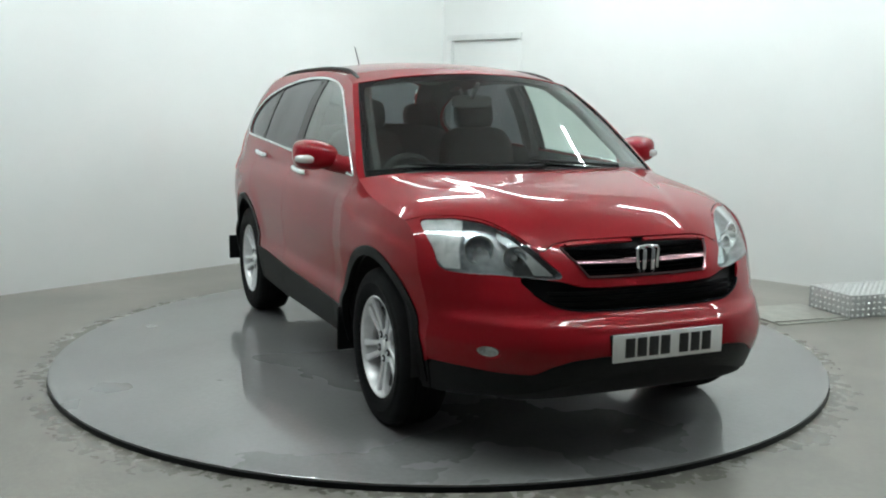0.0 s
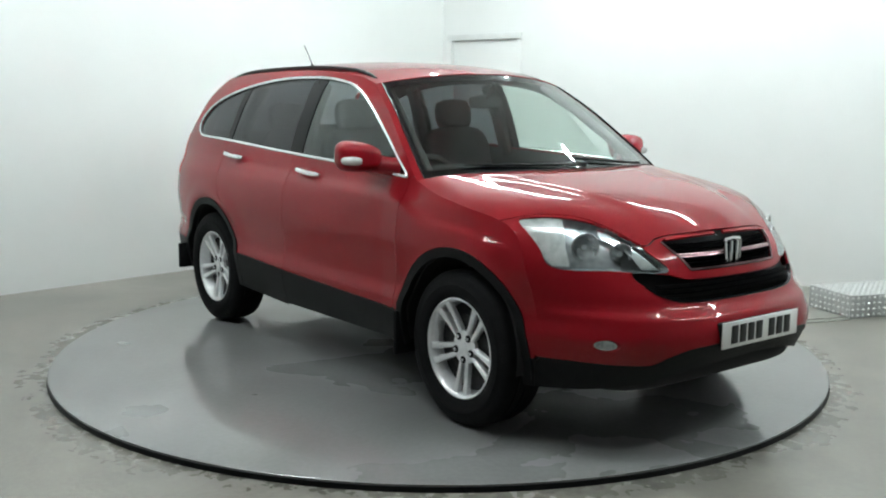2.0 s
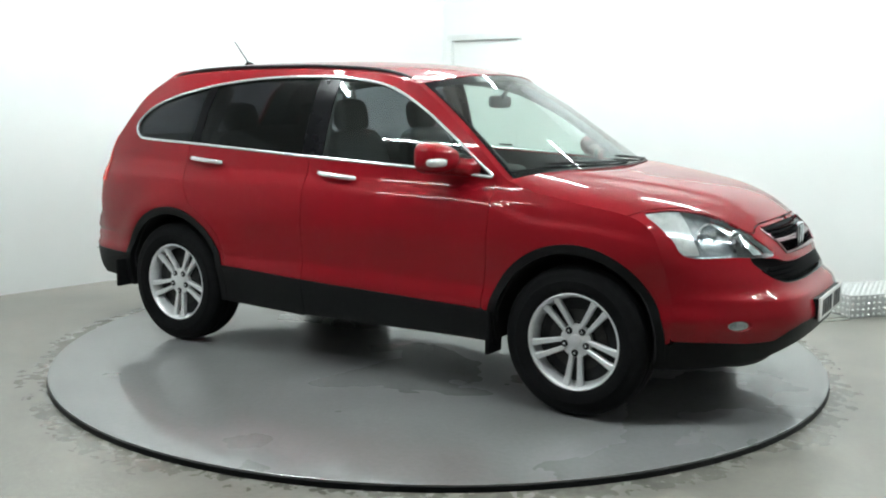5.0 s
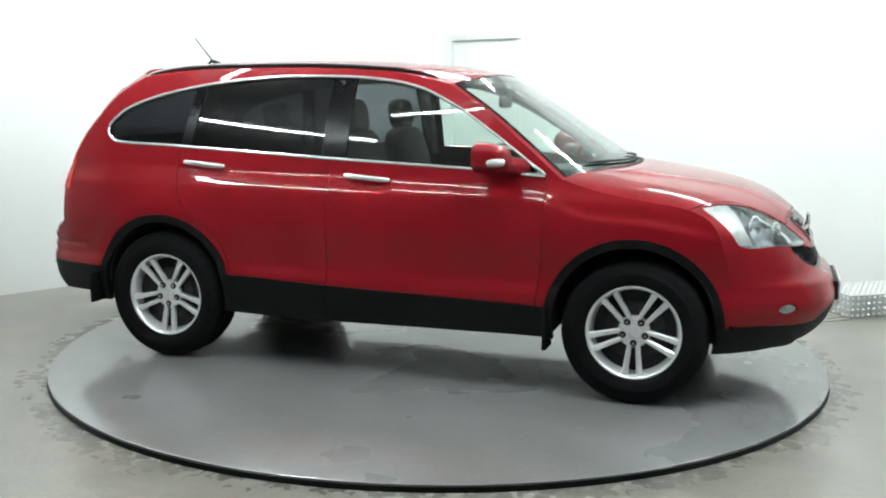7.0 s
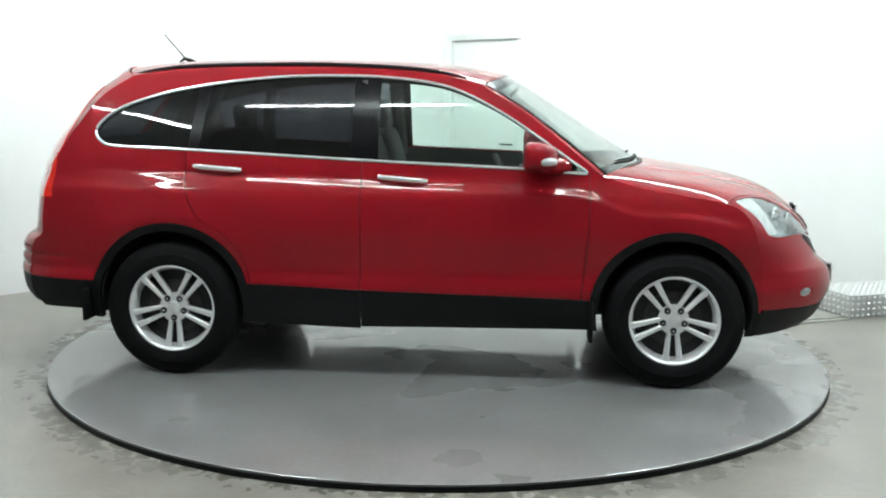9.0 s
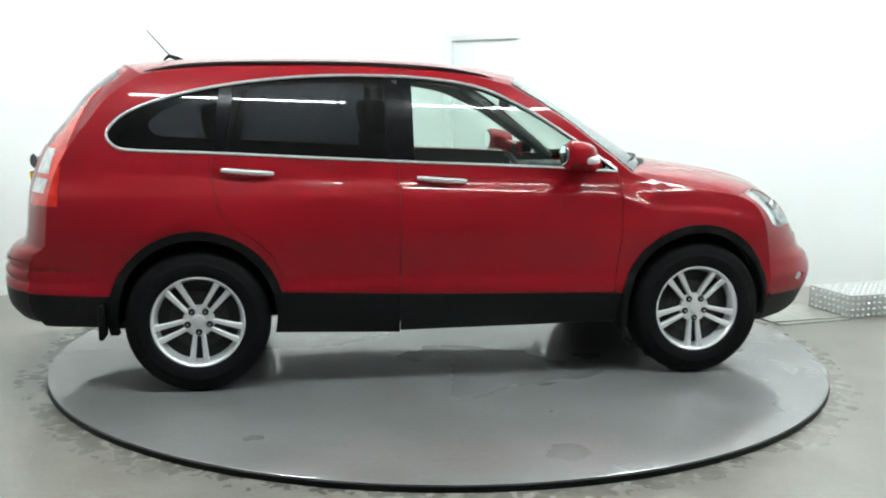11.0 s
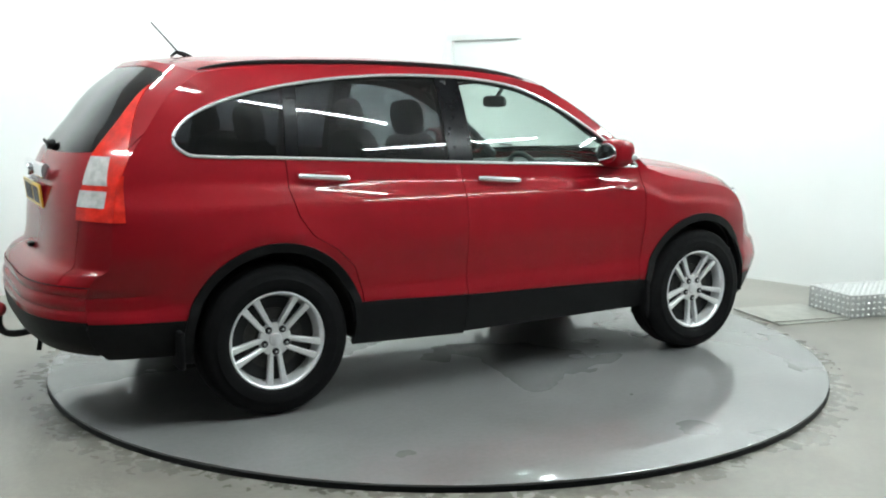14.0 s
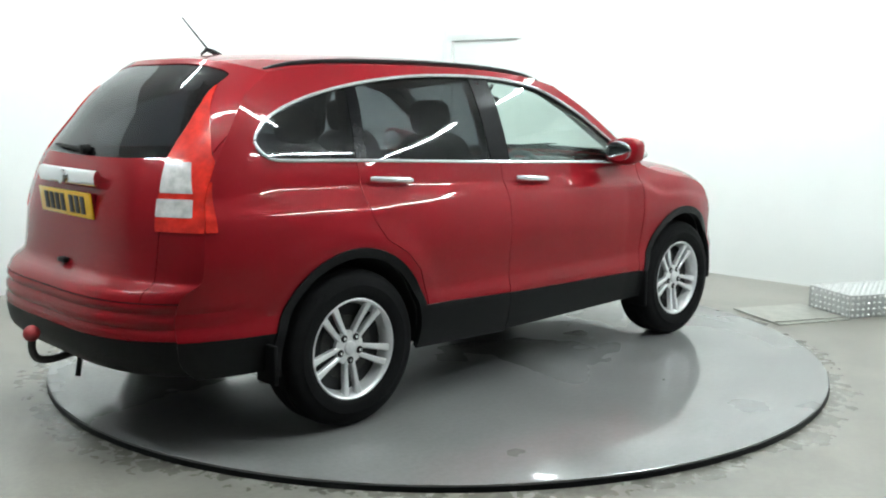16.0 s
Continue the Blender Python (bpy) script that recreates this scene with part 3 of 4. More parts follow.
for sign in (-1, 1):
    S = side_surface(sign)
    flip = sign > 0

    def side(name, inside, outside, mat, parent, label="", lift=0.0, t=0.01, step=STEP):
        ob = part(name, patch(S, -2.3, 1.9, 0.18, 1.68, step, inside, outside, flip, lift), mat, parent, label)
        return thick(ob, t)

    fender = side("front_fender", [SILHOUETTE, FENDER], [FRONT_ARCH, BELOW_SILL, DLO, ABOVE], RED, car)
    side("roof_side", [SILHOUETTE, ABOVE], [DLO], RED, car)
    front_door = side("front_door", [SILHOUETTE, FRONT_OF_REAR, BACK_OF_FRONT], [DLO, BELOW_SILL, ABOVE], RED, car)
    rear_door = side("rear_door", [SILHOUETTE, BACK_OF_B, FRONT_OF_C], [DLO, BELOW_SILL, ABOVE], RED, car)
    quarter = side("rear_quarter", [SILHOUETTE, BACK_OF_C], [DLO, BELOW_SILL, REAR_ARCH], RED, car)
    for lo, hi in ((-0.95, -0.302), (-0.298, 0.95)):
        side("sill_cladding", [SILHOUETTE, BELOW_SILL, np.array([(lo, 0.285 - 0.012 * lo), (hi, 0.285 + 0.022 * hi), (hi, 0.6), (lo, 0.6)])], [FRONT_HOLE, REAR_HOLE], BLACK_PLASTIC, car, "black plastic sill cladding", lift=0.006)
    side("bumper_lower", [SILHOUETTE, BELOW_SILL, rect(1.5, 2.2, 0.27, 0.6)], [FRONT_HOLE], BLACK_PLASTIC, car)
    side("bumper_lower", [SILHOUETTE, BELOW_SILL, rect(-2.3, -1.6, 0.34, 0.6)], [REAR_HOLE], BLACK_PLASTIC, car)
    for name, outer, hole in (("arch_trim", FRONT_ARCH, FRONT_HOLE), ("arch_trim", REAR_ARCH, REAR_HOLE)):
        side(name, [outer, rect(-2.2, 1.8, 0.30, 1.0)], [hole], BLACK_PLASTIC, car, "black plastic wheel arch trim", lift=0.008, t=0.03, step=0.011)
    glass_front = side("window", [DLO, seam_side([(-0.22, 1.7), (-0.22, 1.0)], 0, 2.0)], [], CLEAR, front_door, "clear front door window", lift=-0.006, t=0.003)
    glass_rear = side("window", [DLO, seam_side([(-0.36, 1.7), (-0.36, 1.0)], 0, -2.5), seam_side([(-1.10, 1.7), (-1.19, 1.0)], 0, 2.0)], [], TINT, rear_door, "dark tinted rear door window", lift=-0.006, t=0.003)
    side("quarter_window", [DLO, seam_side([(-1.17, 1.7), (-1.25, 1.0)], 0, -2.5)], [], TINT, quarter, "dark tinted quarter window", lift=-0.006, t=0.003)
    side("pillar_trim", [DLO, rect(-0.36, -0.22, 1.0, 1.7)], [], GLOSS_BLACK, front_door, "gloss black pillar trim", lift=-0.003)
    cpil = np.array([(-1.10, 1.7), (-1.17, 1.7), (-1.25, 1.0), (-1.19, 1.0)])
    side("pillar_trim", [DLO, cpil], [], GLOSS_BLACK, rear_door, lift=-0.003, step=0.01)
    line = np.array(list(DLO) + [DLO[0]])
    x, y, z = S(line[:, 0], line[:, 1])
    part("window_chrome", tube([(a, b + sign * 0.003, c) for a, b, c in zip(x, y, z)], 0.0078, 6, caps=False), BRIGHT, car, "bright chrome window surround")

def mirror_y(p):
    q = np.array(p, float)[::-1].copy()
    q[:, 0] *= -1
    return q


# ---- the car: nose ----
NOSE_OUT = edge_outline(nose_x, 0.205, 1.0)
LAMP_R = spline([(-0.800, 0.962), (-0.792, 0.863), (-0.770, 0.785), (-0.60, 0.777), (-0.388, 0.768), (-0.43, 0.842), (-0.49, 0.902), (-0.56, 0.943), (-0.65, 0.963), (-0.74, 0.97)], 5, True)
LAMPS = {-1: LAMP_R, 1: mirror_y(LAMP_R)}
GRILLE = np.array([(-0.355, 0.884), (-0.18, 0.892), (0, 0.894), (0.18, 0.892), (0.355, 0.884), (0.315, 0.82), (0.275, 0.768), (0, 0.766), (-0.275, 0.768), (-0.315, 0.82)])
INTAKE = spline([(-0.535, 0.762), (-0.455, 0.682), (-0.35, 0.652), (-0.15, 0.647), (0.15, 0.647), (0.35, 0.652), (0.455, 0.682), (0.535, 0.762),
                 (0.40, 0.760), (0.31, 0.738), (0.15, 0.733), (-0.15, 0.733), (-0.31, 0.738), (-0.40, 0.760)], 4, True)
chin = smooth_line([0, 0.23, 0.39, 0.47, 0.54, 0.63, 0.75, 0.87, 1.0], [0.487, 0.485, 0.473, 0.445, 0.406, 0.404, 0.410, 0.412, 0.412])
ys = np.linspace(-1, 1, 161)
CHIN = np.concatenate([np.stack([ys, chin(np.abs(ys))], 1), np.array([(1, 0.21), (-1, 0.21)])])
keel = smooth_line([0, 0.2, 0.38, 0.56, 0.72, 0.85, 1.0], [0.405, 0.395, 0.362, 0.31, 0.275, 0.265, 0.265])
LOWER = np.concatenate([np.stack([ys, chin(np.abs(ys)) - 0.003], 1), np.stack([ys, keel(np.abs(ys))], 1)[::-1]])
hood_lip = smooth_line([0, 0.2, 0.36, 0.43, 0.49, 0.56, 0.65, 0.74, 0.9], [0.904, 0.902, 0.892, 0.868, 0.912, 0.952, 0.971, 0.977, 0.98])

q = np.linspace(0, along[-1], 120)
w = half_width(edge_x(q), edge_z(q))
TOP_OUT = np.concatenate([np.stack([-w, q], 1), np.stack([w, q], 1)[::-1]])
fog_w = np.linspace(0, 2 * math.pi, 32, endpoint=False)
FOGS = {k: np.stack([k * 0.672 + 0.036 * np.cos(fog_w), 0.486 + 0.024 * np.sin(fog_w)], 1) for k in (-1, 1)}
FOGS_S = {k: in_s(p) for k, p in FOGS.items()}
LAMPS_S = {k: in_s(p) for k, p in LAMPS.items()}
lip_s = s_of_z(hood_lip(np.abs(ys)))
ABOVE_LIP = np.concatenate([np.stack([ys, lip_s - 0.0025], 1), np.array([(1, -0.1), (-1, -0.1)])])
BELOW_LIP = np.concatenate([np.stack([ys, lip_s + 0.0025], 1), np.array([(1, 2.0), (-1, 2.0)])])
bonnet = thick(part("bonnet", patch(top_surface, -0.95, 0.95, 0.0, along[-1], 0.014, [TOP_OUT, ABOVE_LIP], list(LAMPS_S.values()), flip=True), RED, car), 0.008)
bumper = thick(part("front_bumper", patch(top_surface, -0.95, 0.95, 0.0, along[-1], 0.010, [TOP_OUT, BELOW_LIP], [*LAMPS_S.values(), *FOGS_S.values(), in_s(GRILLE), in_s(INTAKE), in_s(CHIN)], flip=True), RED, car), 0.01)
thick(part("bumper_lower", patch(nose_surface, -0.95, 0.95, 0.24, 0.50, STEP, [NOSE_OUT, LOWER], lift=-0.004), BLACK_PLASTIC, car, "black plastic lower bumper"), 0.02)


def sunk(surface, d):
    def f(y, z):
        x, y2, z2 = surface(y, z)
        return x - d, y2, z2
    return f


part("grille_backing", patch(sunk(nose_surface, 0.05), -0.9, 0.9, 0.6, 0.92, 0.03, [np.array([(-0.58, 0.62), (0.58, 0.62), (0.5, 0.91), (-0.5, 0.91)])]), DARK, car, "black grille backing")


def nose_bar(name, z_of, half, height, mat, parent, proud=0.004, depth=0.02, label=""):
    """A bar that follows the nose from side to side."""
    bm = bmesh.new()
    rows = []
    for y in np.linspace(-half, half, 33):
        z = float(z_of(abs(y)))
        ring = []
        for dz, dx in ((-0.5, -depth), (-0.5, -0.003), (-0.3, proud), (0.3, proud), (0.5, -0.003), (0.5, -depth)):
            x, yy, zz = nose_surface(np.float64(y), np.float64(z + dz * height))
            ring.append(bm.verts.new((float(x) + dx, y, z + dz * height)))
        rows.append(ring)
    for a, b in zip(rows, rows[1:]):
        for k in range(6):
            bm.faces.new((a[k], a[(k + 1) % 6], b[(k + 1) % 6], b[k]))
    bm.faces.new(rows[0])
    bm.faces.new(rows[-1][::-1])
    bmesh.ops.recalc_face_normals(bm, faces=bm.faces)
    return part(name, bm, mat, parent, label)


grille = nose_bar("grille", lambda y: 0.828, 0.318, 0.016, GRILLE_RED_GLINT, car, 0.006, 0.03, "chrome grille bars over a black mesh")
nose_bar("grille_bar", lambda y: 0.775, 0.285, 0.012, GRILLE_RED_GLINT, grille, 0.007, 0.03)
for z in (0.868, 0.849):
    nose_bar("grille_slat", lambda y, z=z: z, 0.335, 0.006, GLOSS_BLACK, grille, -0.02, 0.035)
for z in (0.805, 0.79):
    nose_bar("grille_slat", lambda y, z=z: z, 0.30, 0.006, GLOSS_BLACK, grille, -0.02, 0.035)
for s in (-1, 1):
    pts = []
    for y, z in ((0.352, 0.882), (0.332, 0.848), (0.312, 0.826), (0.29, 0.79), (0.278, 0.772)):
        x, _, _ = nose_surface(np.float64(y), np.float64(z))
        pts.append((float(x) + 0.003, s * y, z))
    part("grille_end", tube(pts, 0.006, 6), GRILLE_RED_GLINT, grille)
for z in (0.712, 0.692, 0.672):
    nose_bar("intake_slat", lambda y, z=z: z, 0.44, 0.007, BLACK_PLASTIC, grille, -0.022, 0.03)
nose_bar("intake_lip", lambda y: float(smooth_line([0, 0.35, 0.46, 0.55], [0.646, 0.651, 0.683, 0.762])(y)), 0.50, 0.008, GLOSS_BLACK, grille, 0.004, 0.02)
# the badge is a plain rounded chrome shield
bx = float(nose_surface(np.float64(0), np.float64(0.828))[0]) + 0.012
ring = [(bx - abs(z) * 0.18, y, 0.828 + z) for y, z in ((-0.052, 0.042), (-0.044, 0.052), (0, 0.056), (0.044, 0.052), (0.052, 0.042), (0.046, -0.03), (0.036, -0.05), (0, -0.054), (-0.036, -0.05), (-0.046, -0.03), (-0.052, 0.042))]
badge = part("badge", tube(ring, 0.0075, 8, caps=False), CHROME, car, "rounded chrome front badge")
part("badge_plate", box(bmesh.new(), (bx - 0.012, -0.044, 0.782), (bx - 0.004, 0.044, 0.878), 0.008), GLOSS_BLACK, badge)
for y in (-0.02, 0.02):
    part("badge_bar", box(bmesh.new(), (bx - 0.008, y - 0.0085, 0.784), (bx + 0.004, y + 0.0085, 0.874), 0.003), CHROME, badge)


def bowl(r, depth, rings=5, steps=28):
    """A lamp bowl that opens along +x."""
    prof = [(0.001, -depth)] + [(r * k / rings, -depth * (1 - (k / rings) ** 2)) for k in range(1, rings + 1)] + [(r * 1.12, 0.0), (r * 1.14, -0.006)]
    return lathe(prof, steps, m=pose(0, 0, 0, 0, 0, -90))


for s in (-1, 1):
    lamp = part("headlight", patch(sunk(top_surface, 0.07), -0.95, 0.95, 0.0, along[-1], 0.011, [LAMPS_S[s]], flip=True), REFLECTOR_DARK, car, "clear headlight with chrome bowls")
    thick(part("lens", patch(top_surface, -0.95, 0.95, 0.0, along[-1], 0.011, [LAMPS_S[s]], flip=True, lift=-0.003), LENS, lamp, "clear polycarbonate lens"), 0.003)
    loop = LAMPS[s]
    bm = bmesh.new()
    x, y, z = nose_surface(loop[:, 0], loop[:, 1])
    a = [bm.verts.new((x[k] - 0.002, y[k], z[k])) for k in range(len(loop))]
    b = [bm.verts.new((x[k] - 0.08, y[k], z[k])) for k in range(len(loop))]
    for k in range(len(loop)):
        j = (k + 1) % len(loop)
        bm.faces.new((a[k], a[j], b[j], b[k]))
    part("bezel", bm, REFLECTOR_DARK, lamp)
    for y, z, r in ((-0.635, 0.862, 0.054), (-0.525, 0.836, 0.043)):
        x = float(nose_surface(np.float64(y), np.float64(z))[0]) - 0.028
        ob = part("bowl", bowl(r, 0.04), REFLECTOR, lamp)
        ob.matrix_local = pose(x, -s * y, z, 0, 0, -25 * -s)
        ob2 = part("bulb", lathe([(0.001, 0.012), (0.012, 0.01), (0.015, 0.0), (0.015, -0.03)], 16, m=pose(x, -s * y, z, 0, 0, -25 * -s - 90) @ pose(0, -0.022, 0)), LENS_CORE, lamp)
    # pale side strip at the outer end of the lamp
    strip = np.array([(s * 0.80, 0.965), (s * 0.80, 0.85), (s * 0.765, 0.79), (s * 0.715, 0.79), (s * 0.705, 0.86), (s * 0.64, 0.966)])
    if s < 0:
        strip = strip[::-1]
    part("reflector_strip", patch(sunk(top_surface, 0.02), -0.95, 0.95, 0.0, along[-1], 0.01, [LAMPS_S[s], in_s(strip)], flip=True), WHITE_LENS, lamp)
    lip = np.array([(s * 0.47, 0.775), (s * 0.40, 0.772), (s * 0.50, 0.89), (s * 0.54, 0.93), (s * 0.56, 0.90), (s * 0.49, 0.83)])
    part("reflector_fin", patch(sunk(top_surface, 0.035), -0.95, 0.95, 0.0, along[-1], 0.01, [LAMPS_S[s], in_s(lip)], flip=True), REFLECTOR, lamp)
    # fog lamp in a shallow oval pocket
    loop = FOGS[s]
    cy, cz = s * 0.672, 0.486
    x, y, z = nose_surface(loop[:, 0], loop[:, 1])
    bm = bmesh.new()
    a = [bm.verts.new((x[k], y[k], z[k])) for k in range(len(loop))]
    b = [bm.verts.new((x[k] - 0.03, cy + (y[k] - cy) * 0.86, cz + (z[k] - cz) * 0.86)) for k in range(len(loop))]
    for k in range(len(loop)):
        j = (k + 1) % len(loop)
        bm.faces.new((a[k], a[j], b[j], b[k]))
    bm.faces.new(b)
    bmesh.ops.recalc_face_normals(bm, faces=bm.faces)
    fog = part("fog_lamp", bm, RED, car, "small oval fog lamp in a shallow pocket")
    inner = np.array((cy, cz)) + (loop - np.array((cy, cz))) * 0.84
    thick(part("lens", patch(sunk(nose_surface, 0.010), -0.95, 0.95, 0.3, 0.7, 0.006, [inner if s > 0 else inner[::-1]]), REFLECTOR_DARK, fog, "bright fog lamp lens"), 0.004)


def plate(name, m, face, label):
    ob = part(name, box(bmesh.new(), (-0.26, -0.004, -0.0555), (0.26, 0.004, 0.0555), 0.003), face, car, label)
    ob.matrix_local = m
    x = -0.205
    for i in range(7):
        part("bar", box(bmesh.new(), (x, -0.0062, -0.0385), (x + 0.044, -0.0042, 0.0385), 0.0008), INK, ob)
        x += 0.055 + (0.033 if i == 3 else 0)
    return ob


plate("front_plate", pose(2.262, 0.0, 0.516, 0, 0, 90), PLATE_WHITE, "white front plate with dark bars")
part("plate_mount", box(bmesh.new(), (2.22, -0.255, 0.465), (2.256, 0.255, 0.566), 0.01), BLACK_PLASTIC, car)

# ---- the car: windscreen, roof, tail ----
SCREEN_OUT = edge_outline(screen_x, 1.085, 1.54)
SCREEN_IN = edge_outline(screen_x, 1.12, 1.51, shrink=0.058)
SCREEN_EDGE = edge_outline(screen_x, 1.07, 1.56, shrink=0.032)
for s in (-1, 1):
    flank = np.array([(0, 1.0), (s, 1.0), (s, 1.6), (0, 1.6)])
    thick(part("screen_pillar", patch(screen_surface, -0.9, 0.9, 1.085, 1.54, 0.011, [SCREEN_OUT, flank], [SCREEN_EDGE]), RED, car), 0.01)
screen = thick(part("windscreen", patch(screen_surface, -0.9, 0.9, 1.085, 1.54, STEP, [SCREEN_OUT, SCREEN_EDGE], lift=-0.003), CLEAR, car, "clear laminated windscreen"), 0.004)
part("screen_border", patch(sunk(screen_surface, 0.007), -0.9, 0.9, 1.085, 1.54, 0.012, [SCREEN_OUT, SCREEN_EDGE], [SCREEN_IN]), GLOSS_BLACK, screen, "black printed screen border")
part("cowl", patch(top_surface, -0.64, 0.64, 0.0, 0.022, 0.01, lift=0.004, flip=True), BLACK_PLASTIC, car)
for y0, y1 in ((0.02, -0.62), (0.50, -0.02)):
    pts = []
    for k in range(9):
        y = y0 + (y1 - y0) * k / 8
        q = 1.10 + 0.030 * (k / 8) ** 1.5
        x, yy, zz = screen_surface(np.float64(y), np.float64(q))
        pts.append((float(x) + 0.010, y, float(zz) + 0.004))
    wiper = part("wiper", tube(pts, [0.010] + [0.007] * 7 + [0.003], 6), BLACK_PLASTIC, car, "black wiper arm")
    part("pivot", lathe([(0.001, 0.008), (0.011, 0.006), (0.013, -0.012)], 14, m=Matrix.Translation(pts[0]) @ pose(0, 0, 0, 90)), BLACK_PLASTIC, wiper)
roof = thick(part("roof", patch(roof_surface, -1.57, 0.30, -1, 1, 0.03), RED, car), 0.01)
part("headlining", patch(roof_surface, -1.55, 0.28, -0.97, 0.97, 0.06, lift=-0.035), LINING, car, "grey cabin headlining")
for s in (-1, 1):
    pts = []
    for x in np.linspace(0.22, -1.56, 40):
        z = float(roof_z(x))
        w = float(half_width(x, z)) - 0.045
        e = min(1.0, (0.22 - x) / 0.25, (x + 1.56) / 0.2)
        pts.append((x, s * w, z + 0.004 + 0.013 * math.sqrt(max(0.0, e))))
    part("roof_rail", tube(pts, 0.013, 8), BLACK_PLASTIC, car, "low black roof rail")
    rim = []
    for q in np.linspace(1.09, 1.535, 24):
        w = float(half_width(screen_x(q), q)) - 0.032
        x, y, z = screen_surface(np.float64(w), np.float64(q))
        rim.append((float(x), s * w, float(z)))
    part("screen_seal", tube(rim, 0.0045, 6), GLOSS_BLACK, car)
aerial = part("aerial", tube([(-1.49, -0.02, 1.685), (-1.62, -0.012, 1.83)], [0.0045, 0.003], 8), BLACK_PLASTIC, car, "thin black roof aerial")
part("aerial_base", tube([(-1.42, -0.02, 1.664), (-1.46, -0.02, 1.676), (-1.50, -0.02, 1.688), (-1.53, -0.02, 1.664)], [0.008, 0.013, 0.011, 0.006], 10), BLACK_PLASTIC, aerial)

TAIL_OUT = edge_outline(tail_x, 0.36, 1.575, 60)
REAR_GLASS = spline([(-0.49, 1.550), (-0.532, 1.494), (-0.555, 1.40), (-0.567, 1.30), (-0.574, 1.232), (-0.53, 1.220), (-0.3, 1.212), (0, 1.21), (0.3, 1.212), (0.53, 1.220), (0.574, 1.232), (0.567, 1.30), (0.555, 1.40), (0.532, 1.494), (0.49, 1.550), (0, 1.556)], 4, True)
TL_R = np.array([(-0.54, 1.51), (-0.562, 1.40), (-0.574, 1.30), (-0.582, 1.21), (-0.612, 1.09), (-0.638, 0.935), (-0.97, 0.935), (-0.97, 1.12), (-0.80, 1.165), (-0.735, 1.235), (-0.692, 1.30), (-0.632, 1.38), (-0.582, 1.45)])
W1_R = np.array([(-0.586, 1.205), (-0.685, 1.205), (-0.738, 1.085), (-0.617, 1.085)])
W2_R = np.array([(-0.613, 1.062), (-0.745, 1.062), (-0.768, 0.992), (-0.629, 0.992)])
TLS = {-1: TL_R, 1: mirror_y(TL_R)}
BUMPER_TOP = np.array([(-1, 0.66), (1, 0.66), (1, 1.7), (-1, 1.7)])
BUMPER_LOW = np.array([(-1, 0.655), (1, 0.655), (1, 0.51), (-1, 0.51)])
GATE = np.array([(-0.655, 0.6), (0.655, 0.6), (0.655, 0.93), (0.72, 1.1), (0.76, 1.7), (-0.76, 1.7), (-0.72, 1.1), (-0.655, 0.93)])
GATE_GAP = GATE * np.array([1.006, 1.0])
for s in (-1, 1):
    for lo, hi in ((0.3, 0.95), (1.08, 1.7)):
        half = np.array([(0, lo), (s, lo), (s, hi), (0, hi)])
        thick(part("rear_corner", patch(tail_surface, -0.95, 0.95, 0.34, 1.575, 0.007, [TAIL_OUT, BUMPER_TOP, half], [GATE_GAP, *TLS.values()], flip=True), RED, car), 0.01)
tailgate = thick(part("tailgate", patch(tail_surface, -0.95, 0.95, 0.34, 1.575, 0.013, [TAIL_OUT, BUMPER_TOP, GATE], [REAR_GLASS, *TLS.values()], flip=True), RED, car), 0.01)
thick(part("rear_bumper", patch(tail_surface, -0.95, 0.95, 0.34, 1.575, 0.0075, [TAIL_OUT, BUMPER_LOW], flip=True, lift=0.004), RED, car), 0.012)
thick(part("bumper_lower", patch(tail_surface, -0.95, 0.95, 0.34, 1.575, 0.013, [TAIL_OUT, np.array([(-1, 0.36), (1, 0.36), (1, 0.507), (-1, 0.507)])], flip=True, lift=0.002), BLACK_PLASTIC, car, "black plastic lower bumper"), 0.02)
part("tail_lining", patch(sunk(tail_surface, -0.05), -0.9, 0.9, 0.8, 1.55, 0.03, [edge_outline(tail_x, 0.8, 1.54, 40, 0.03)], [REAR_GLASS], flip=True), TRIM, car, "dark tailgate lining")
part("tail_backing", patch(sunk(tail_surface, -0.05), -0.9, 0.9, 0.4, 0.85, 0.03, [edge_outline(tail_x, 0.38, 1.2, 30, 0.04)], flip=True), DARK, car)
thick(part("rear_window", patch(tail_surface, -0.95, 0.95, 1.1, 1.575, 0.013, [REAR_GLASS], flip=True, lift=-0.004), TINT, tailgate, "dark tinted rear window"), 0.004)
for s in (-1, 1):
    W1, W2 = (W1_R, W2_R) if s < 0 else (mirror_y(W1_R), mirror_y(W2_R))
    tl = thick(part("tail_light", patch(tail_surface, -0.95, 0.95, 0.85, 1.575, 0.011, [TAIL_OUT, TLS[s]], [W1, W2], flip=True, lift=0.004), RED_LENS, car, "tall red and clear tail light"), 0.02)
    for w in (W1, W2):
        thick(part("clear_lens", patch(tail_surface, -0.95, 0.95, 0.85, 1.575, 0.011, [TAIL_OUT, w], flip=True, lift=0.006), WHITE_LENS, tl, "clear lamp section"), 0.01)
    wrap = np.array([(-2.2, 0.935), (-1.96, 0.935), (-1.952, 1.09), (-1.945, 1.13), (-2.2, 1.15)])
    thick(part("side_lens", patch(side_surface(s), -2.2, 1.9, 0.8, 1.3, 0.01, [SILHOUETTE, wrap], flip=s > 0, lift=0.005), RED_LENS, tl), 0.015)
bar = part("chrome_bar", tube([(-2.185 - 0.012 * (1 - (y / 0.3) ** 2), y, 1.122) for y in np.linspace(-0.28, 0.28, 15)], 0.02, 10), CHROME, tailgate, "chrome bar over the rear plate")
